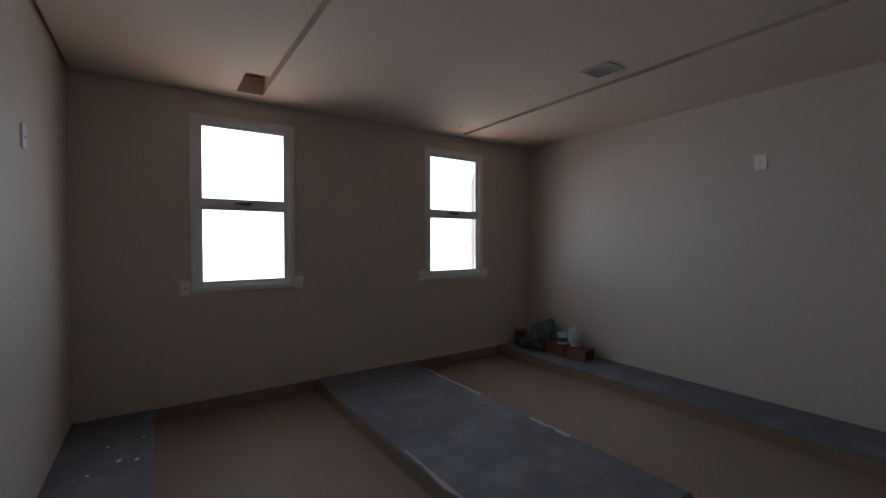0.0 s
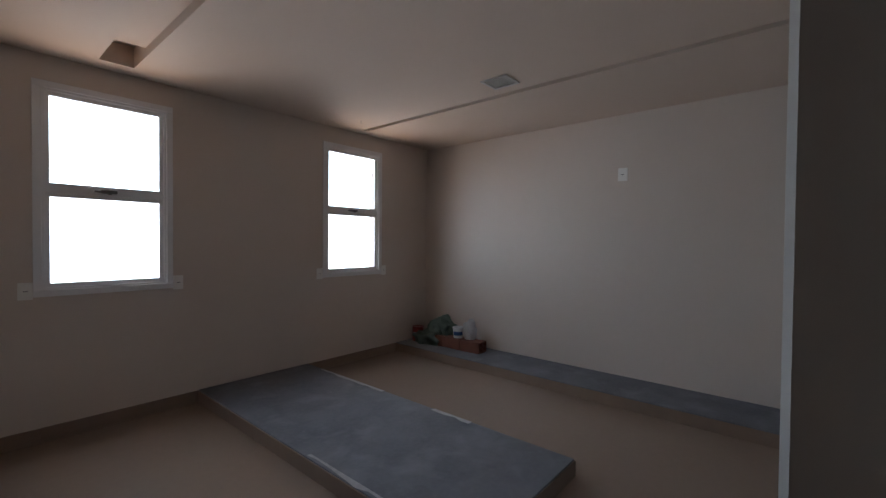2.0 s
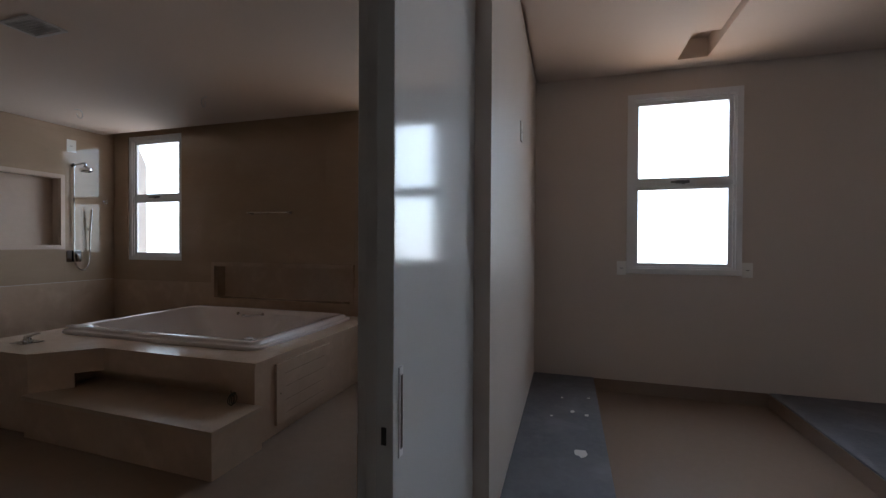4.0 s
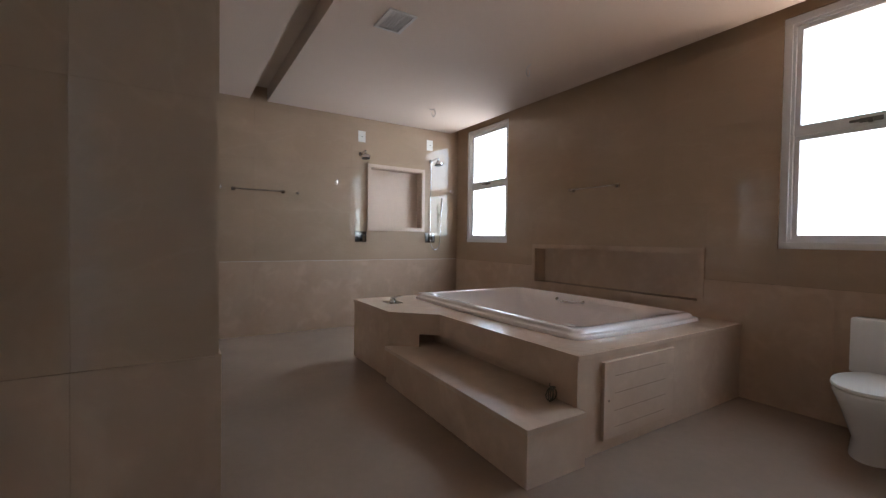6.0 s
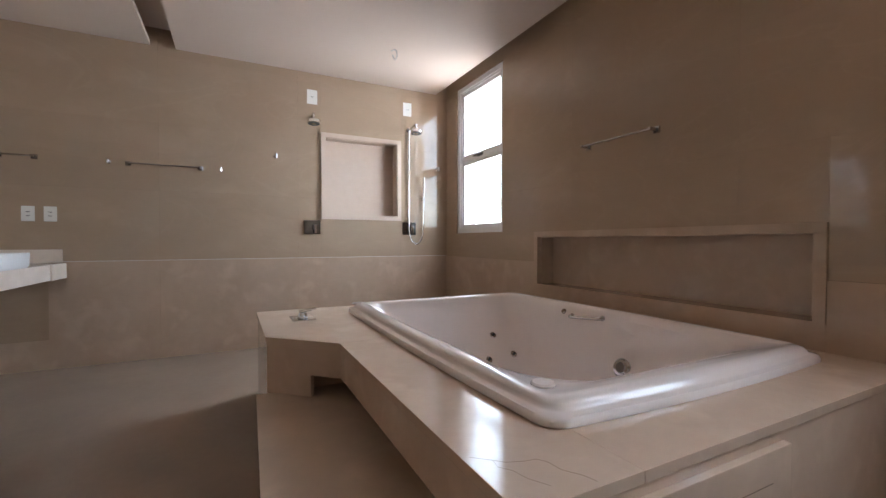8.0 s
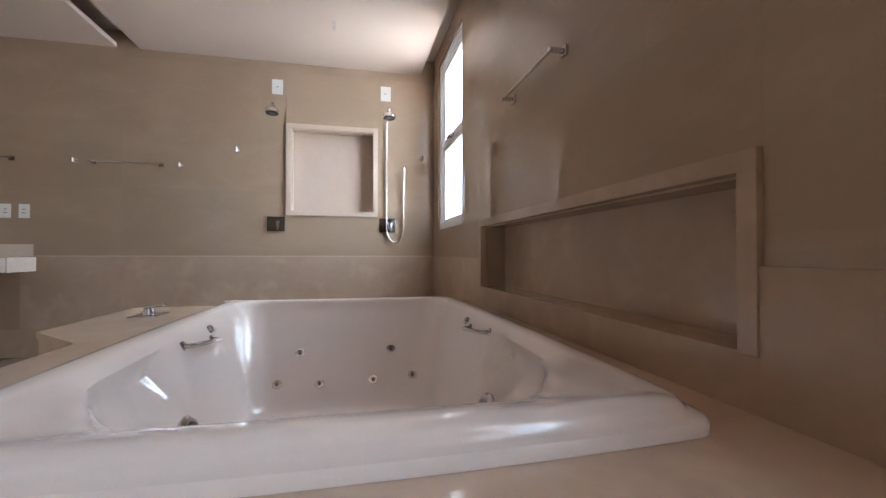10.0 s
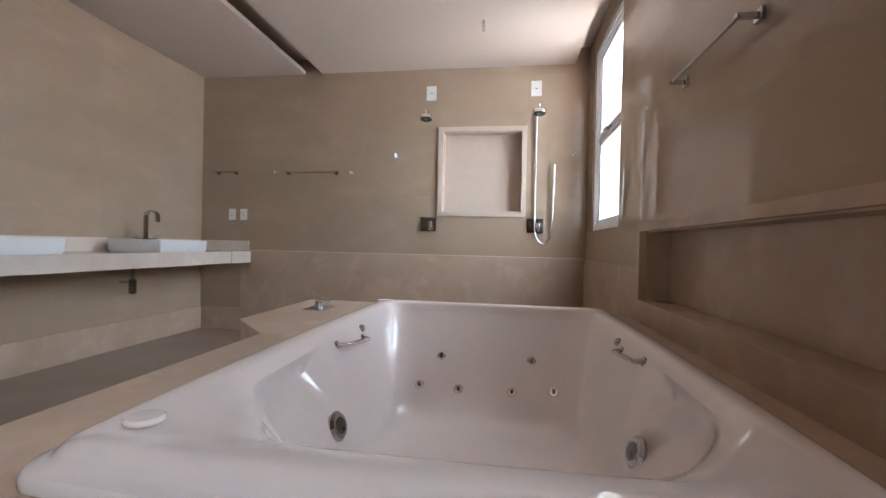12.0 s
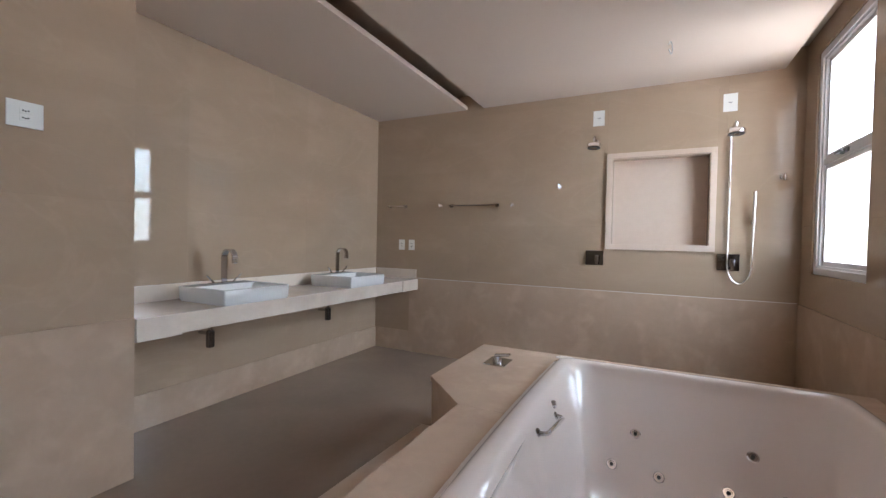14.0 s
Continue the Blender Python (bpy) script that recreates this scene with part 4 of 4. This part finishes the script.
def faucet(x, y, z):
    f = thing("faucet", (x, y, z), "chrome gooseneck basin tap with two levers", "tap", "vanity taps")
    part("base_bar", boxes((x - 0.12, x + 0.12, y - 0.022, y + 0.022, z, z + 0.010), bevel=0.003), M_CHROME, f)
    path = [(x, y, z + 0.01), (x, y, z + 0.10), (x, y, z + 0.20)] + [(x, y + 0.060 * (1 - math.cos(radians(a))), z + 0.20 + 0.060 * math.sin(radians(a))) for a in range(15, 196, 15)]
    bm = bmesh.new()
    # flat strap spout
    prev = None
    for i, q_ in enumerate(path):
        v = Vector(q_)
        d = (Vector(path[min(i + 1, len(path) - 1)]) - Vector(path[max(i - 1, 0)])).normalized()
        nrm = Vector((1, 0, 0)).cross(d).normalized()
        w, th = 0.022, 0.006
        ring = [bm.verts.new(v + Vector((sx * w, 0, 0)) + nrm * (sy * th)) for sx, sy in ((-1, -1), (1, -1), (1, 1), (-1, 1))]
        if prev:
            for k in range(4):
                bm.faces.new((prev[k], prev[(k + 1) % 4], ring[(k + 1) % 4], ring[k]))
        else:
            bm.faces.new(ring[::-1])
        prev = ring
    bm.faces.new(prev)
    part("spout", bm, M_CHROME, f, "", True)
    e = path[-1]
    part("aerator", boxes((x - 0.018, x + 0.018, e[1] - 0.012, e[1] + 0.012, e[2] - 0.028, e[2] + 0.004), bevel=0.003), M_CHROME, f)
    for sx in (-1, 1):
        part("lever", tube(bmesh.new(), [(x + sx * 0.085, y, z + 0.008), (x + sx * 0.092, y, z + 0.018), (x + sx * 0.145, y + 0.008, z + 0.066)], [0.008, 0.006, 0.006], 10), M_CHROME, f, "", True)


def trap(x, y):
    s = thing("sink_trap", (x, y, 0.75), "chrome bottle trap under the counter", "trap", "sink traps")
    part("cup", lathe(bmesh.new(), [(0.024, 0), (0.030, 0.006), (0.030, 0.12), (0.020, 0.13)], (x, y, 0.50), (0, 0, 1), 20), M_VALVE, s, "", True)
    part("tail_pipe", lathe(bmesh.new(), [(0.014, 0.0), (0.014, 0.225)], (x, y, 0.63), (0, 0, 1), 14), M_CHROME, s, "", True)
    part("waste_pipe", tube(bmesh.new(), [(x, y, 0.60), (x, YV + 0.004, 0.60)], 0.013, 12), M_CHROME, s, "", True)


for x in (-3.50, -4.79):
    basin(x - 0.275, x + 0.275, 0.80, 1.305, 0.8805, 0.985)
    faucet(x - 0.03, 0.875, 0.986)
    trap(x + 0.04, 0.82)

# wall base strip under the vanity
part("base_strip", boxes((XS + 0.012, XP0, YV + 0.0005, YV + 0.014, 0, 0.245), bevel=0.0015), M_WAINSCOT, wall_vanity, "marble base strip")


# ---- toilet ----
wc = thing("toilet", (-0.98, 4.55, 0), "white ceramic close-coupled toilet under the window", "toilet")
def oval(cx, cy, rx, ry, k=28):
    return [(cx + rx * math.cos(2 * math.pi * i / k), cy + ry * math.sin(2 * math.pi * i / k)) for i in range(k)]
part("bowl", loft(bmesh.new(), [(oval(-0.98, 4.58, 0.12, 0.24), 0.0), (oval(-0.98, 4.58, 0.11, 0.23), 0.10), (oval(-0.98, 4.53, 0.15, 0.26), 0.26), (oval(-0.98, 4.50, 0.185, 0.28), 0.37), (oval(-0.98, 4.50, 0.18, 0.275), 0.39)]), M_CERAMIC, wc, "", True)
part("seat", loft(bmesh.new(), [(oval(-0.98, 4.50, 0.185, 0.28), 0.391), (oval(-0.98, 4.50, 0.19, 0.285), 0.40), (oval(-0.98, 4.50, 0.185, 0.28), 0.415), (oval(-0.98, 4.50, 0.17, 0.26), 0.42)]), M_PLATE, wc, "closed plastic seat", True)
part("tank", boxes((-1.16, -0.80, 4.73, YF - NM - 0.002, 0.40, 0.74), bevel=0.02), M_CERAMIC, wc, "", True)
part("button", lathe(bmesh.new(), [(0.024, 0), (0.022, 0.006)], (-0.98, 4.81, 0.74), (0, 0, 1), 18), M_CHROME, wc)


# ---- things left in the corner of the dressing room ----
PZ = 0.118
def brick_block(x, y, z, rz, l=0.29, w=0.19, h=0.14):
    b = thing("clay_block", (x, y, z), "hollow red clay building block on the plinth", "brick", "clay blocks")
    m = pose(x, y, z, 0, 0, rz)
    bm = bmesh.new()
    xs = [-w / 2, -w / 2 + 0.014, -0.010, 0.010, w / 2 - 0.014, w / 2]
    zs_ = [0, 0.014, h / 2 - 0.008, h / 2 + 0.008, h - 0.014, h]
    full = lambda a, c: not (a in (1, 3) and c in (1, 3))
    grid = {(a, c, e): bm.verts.new((xs[a], e * l / 2, zs_[c])) for a in range(6) for c in range(6) for e in (-1, 1)}
    for a in range(5):
        for c in range(5):
            if full(a, c):
                for e in (-1, 1):
                    bm.faces.new([grid[k] for k in ((a, c, e), (a + 1, c, e), (a + 1, c + 1, e), (a, c + 1, e))])
    for a in range(6):
        for c in range(5):
            if (a > 0 and full(a - 1, c)) != (a < 5 and full(a, c)):
                bm.faces.new([grid[k] for k in ((a, c, -1), (a, c + 1, -1), (a, c + 1, 1), (a, c, 1))])
    for c in range(6):
        for a in range(5):
            if (c > 0 and full(a, c - 1)) != (c < 5 and full(a, c)):
                bm.faces.new([grid[k] for k in ((a, c, -1), (a + 1, c, -1), (a + 1, c, 1), (a, c, 1))])
    bm.transform(m)
    part("body", bm, M_CLAY, b)


brick_block(4.83, 3.80, PZ, 4)
brick_block(4.83, 4.10, PZ, -3)
brick_block(4.82, 4.40, PZ, 2)
pail = thing("plastic_pail", (4.83, 4.02, PZ + 0.14), "small white plastic pail with a blue printed label", "pail")
part("bucket", lathe(bmesh.new(), [(0.062, 0), (0.075, 0.13), (0.080, 0.132), (0.080, 0.145), (0.072, 0.146), (0.060, 0.01)], (4.83, 4.06, PZ + 0.141), (0, 0, 1), 28), M_PVC, pail, "", True)
part("label", loft(bmesh.new(), [([(4.83 + r * math.cos(radians(a)), 4.06 + r * math.sin(radians(a))) for a in range(160, 281, 10)] + [(4.83 + (r - 0.004) * math.cos(radians(a)), 4.06 + (r - 0.004) * math.sin(radians(a))) for a in range(280, 159, -10)], z) for r, z in ((0.0685, PZ + 0.18), (0.0745, PZ + 0.232))]), M_BLUE, pail, "blue printed label")


def lumpy(name, centre, size, mat, parent, seed, squash=1.0, rough=0.35, freq=3.0):
    bm = bmesh.new()
    bmesh.ops.create_icosphere(bm, subdivisions=4, radius=1.0)
    off = Vector((seed * 3.1, seed * 1.7, seed * 0.9))
    for v in bm.verts:
        d = v.co.normalized()
        k = 1 + rough * noise.noise(d * freq + off) + rough * 0.4 * abs(noise.noise(d * freq * 3.2 + off))
        v.co = Vector((d.x * size[0], d.y * size[1], d.z * size[2])) * k
        if v.co.z < -size[2] * squash:
            v.co.z = -size[2] * squash
        v.co += Vector(centre)
    return part(name, bm, mat, parent, "", True)


bag = thing("plastic_bag", (4.86, 3.86, PZ + 0.14), "crumpled white plastic bag on the clay blocks", "bag")
lumpy("film", (4.88, 3.90, PZ + 0.14 + 0.10), (0.075, 0.095, 0.155), M_BAG, bag, 3, 0.64, 0.35, 2.2)
tarp = thing("green_cloth", (4.84, 4.42, PZ), "crumpled dark green cloth heaped over a clay block", "cloth")
lumpy("cloth", (4.90, 4.36, PZ + 0.225), (0.10, 0.20, 0.15), M_TARP, tarp, 7, 0.6, 0.5, 2.0)
lumpy("cloth", (4.86, 4.47, PZ + 0.17), (0.10, 0.17, 0.14), M_TARP, tarp, 5, 0.9, 0.4, 2.0)
lumpy("cloth", (4.76, 4.56, PZ + 0.075), (0.13, 0.22, 0.11), M_TARP, tarp, 9, 0.68, 0.4, 2.2)
tin = thing("red_tin", (4.78, 4.775, PZ), "dark red paint tin with worn label", "tin")
part("can", lathe(bmesh.new(), [(0.085, 0), (0.085, 0.006), (0.082, 0.01), (0.082, 0.19), (0.086, 0.195), (0.086, 0.205), (0.076, 0.2)], (4.78, 4.775, PZ), (0, 0, 1), 28), M_RED, tin, "", True)
part("label", loft(bmesh.new(), [([(4.78 + r * math.cos(radians(a)), 4.775 + r * math.sin(radians(a))) for a in range(170, 251, 10)] + [(4.78 + (r - 0.003) * math.cos(radians(a)), 4.775 + (r - 0.003) * math.sin(radians(a))) for a in range(250, 169, -10)], z) for r, z in ((0.0835, PZ + 0.07), (0.0835, PZ + 0.13))]), M_PVC, tin, "pale worn label")


def splash(x, y, r, seed, z=PZ):
    rnd = random.Random(seed)
    s = thing("plaster_splash", (x, y, z), "dried white plaster splash on the concrete", "splash")
    pts = []
    for i in range(14):
        a = 2 * math.pi * i / 14
        k = r * (0.55 + 0.6 * rnd.random())
        pts.append((x + 0.9 * k * math.cos(a), y + 1.3 * k * math.sin(a)))
    part("crust", prism(pts, z, z + 0.003), M_FLAKE, s)


for i, (x, y, r) in enumerate(((0.30, 3.33, 0.050), (0.25, 3.98, 0.018), (0.35, 3.94, 0.016), (0.17, 4.26, 0.014), (0.10, 3.86, 0.012), (0.38, 4.31, 0.012))):
    splash(x, y, r, i + 4)


hk = thing("ceiling_hook", (3.44, 4.43, ZC), "tiny dark hook in the ceiling", "hook")
part("hook", tube(bmesh.new(), [(3.44, 4.43, ZC), (3.44, 4.43, ZC - 0.02), (3.446, 4.43, ZC - 0.028), (3.452, 4.43, ZC - 0.022)], 0.003, 6), M_DARK, hk)


def smear(points, seed, parent):
    """A thin irregular crust of pale mortar along a line of points."""
    rnd = random.Random(seed)
    left, right = [], []
    for k, (x, y) in enumerate(points):
        w = 0.012 + 0.03 * rnd.random()
        left.append((x - w, y + 0.01 * rnd.random()))
        right.append((x + 0.004, y))
    part("mortar_smear", prism(left + right[::-1], 0.1181, 0.1205), M_MORTAR, parent, "pale mortar smear")


plat_m = bpy.data.objects["platform_middle"]
smear([(3.046, 4.6 - 0.07 * k) for k in range(16)], 3, plat_m)
smear([(3.046, 2.9 - 0.08 * k) for k in range(6)], 5, plat_m)
smear([(1.91, 2.2 + 0.09 * k) for k in range(10)], 8, plat_m)


# ---- niche trims ----
tr = 0.048
def niche_trim(axis, plane, u0, u1, z0, z1, out, parent, depth, mat, foot=True):
    f = lambda a, b, c, d: (min(plane, plane + out), max(plane, plane + out), a, b, c, d) if axis == "x" else (a, b, min(plane, plane + out), max(plane, plane + out), c, d)
    for q_ in ((u0 - tr, u1 + tr, z0 - tr, z0), (u0 - tr, u1 + tr, z1, z1 + tr), (u0 - tr, u0, z0, z1), (u1, u1 + tr, z0, z1))[0 if foot else 1:]:
        part("niche_trim", boxes(f(*q_), bevel=0.0015), mat, parent)
    g = lambda a, b, c, d, e0, e1: (e0, e1, a, b, c, d) if axis == "x" else (a, b, e0, e1, c, d)
    s = -1 if axis == "x" else 1
    i0, i1 = sorted((plane, plane + s * depth))
    for q_ in ((u0, u1, z0, z0 + 0.006), (u0, u1, z1 - 0.006, z1), (u0, u0 + 0.006, z0 + 0.006, z1 - 0.006), (u1 - 0.006, u1, z0 + 0.006, z1 - 0.006)):
        part("niche_lining", boxes(g(*q_, i0, i1)), mat, parent)
    j0, j1 = sorted((plane + s * depth, plane + s * (depth - 0.006)))
    part("niche_back", boxes(g(u0 + 0.006, u1 - 0.006, z0 + 0.006, z1 - 0.006, j0, j1)), mat, parent)


niche_trim("x", XS, SY0, SY1, SZ0, SZ1, 0.026, wall_west, 0.119, M_TRIM)
niche_trim("y", YF, NX0, NX1, NZ0, NZ1, -0.046, wall_north, 0.129, M_WAINSCOT, False)
part("niche_sill", boxes((NX0, NX1, YF - NM - 0.003, YF - 0.0005, NZ0, NZ0 + 0.0062), bevel=0.001), M_WAINSCOT, wall_north)


# ---- slabs on the walls, last ----
UP = [ZW, 1.52, 2.13, 2.74, TOP - 0.001]
zt = tr + 0.0005
# shower wall
clad(wall_west, "x", XS, YV, YF - NS, UP, 1.20, 0.008, M_SLAB, "slab", ((SY0 - zt, SY1 + zt, SZ0 - zt, SZ1 + zt),), 0.07)
clad(wall_west, "x", XS, 1.19, YF - NM, [0.0, ZW], 1.20, 0.020, M_WAINSCOT, "marble_panel", (), 0.77)
clad(wall_west, "x", XS, YV + 0.014, 1.19, [0.0, 0.245], 1.20, 0.012, M_WAINSCOT, "marble_panel")
clad(wall_west, "x", XS, YV, 1.19, [0.245, ZW], 1.20, 0.008, M_SLAB, "slab")
# thin pale strip painted as the highlight along the wainscot's top
part("edge_strip", boxes((XS + 0.0085, XS + 0.0206, 1.19, YF - NM - 0.001, ZW, ZW + 0.0035)), M_EDGE_LIGHT, wall_west, "top edge of the marble panels, painted pale as a highlight")
# window wall in the bathroom
bw = [(c - WIN_W / 2 + 0.002, c + WIN_W / 2 - 0.002, BATH_SILL + 0.002, BATH_SILL + WIN_H - 0.002) for c in BATH_WIN]
clad(wall_north, "y", YF, XS + 0.009, XB, UP, 1.20, -NS, M_SLAB, "slab", tuple(bw) + ((NX0 - zt, NX1 + zt, NZ0 - zt, NZ1 + zt),), 0.90)
clad(wall_north, "y", YF, XS + 0.001, XB, [0.0, ZW], 1.20, -NM, M_WAINSCOT, "marble_panel", ((NX0 - zt, NX1 + zt, NZ0, NZ1 + zt),), 0.90)
# vanity wall
clad(wall_vanity, "y", YV, XS + 0.009, XP0, [0.996, 1.52, 2.13, 2.74, TOP - 0.001], 1.20, 0.0008, M_SLAB, "slab")
# pier
clad(pier, "y", YP - 0.012, XP0, XP1, UP, 1.20, 0.008, M_SLAB, "slab")
clad(pier, "y", YP - 0.012, XP0, XP1, [0.0, ZW], 1.20, 0.014, M_WAINSCOT, "marble_panel")
clad(pier, "x", XP1, -1.4, YP - 0.012, UP, 1.20, 0.008, M_SLAB, "slab")
clad(pier, "x", XP1, -1.4, YP - 0.012, [0.0, ZW], 1.20, 0.014, M_WAINSCOT, "marble_panel")
# bathroom side of the partition
clad(wall_partition, "x", XB, 1.638, YF - NS, UP, 1.20, -0.008, M_SLAB, "slab")
clad(wall_partition, "x", XB, 1.638, YF - NM, [0.0, ZW], 1.20, -0.013, M_WAINSCOT, "marble_panel")
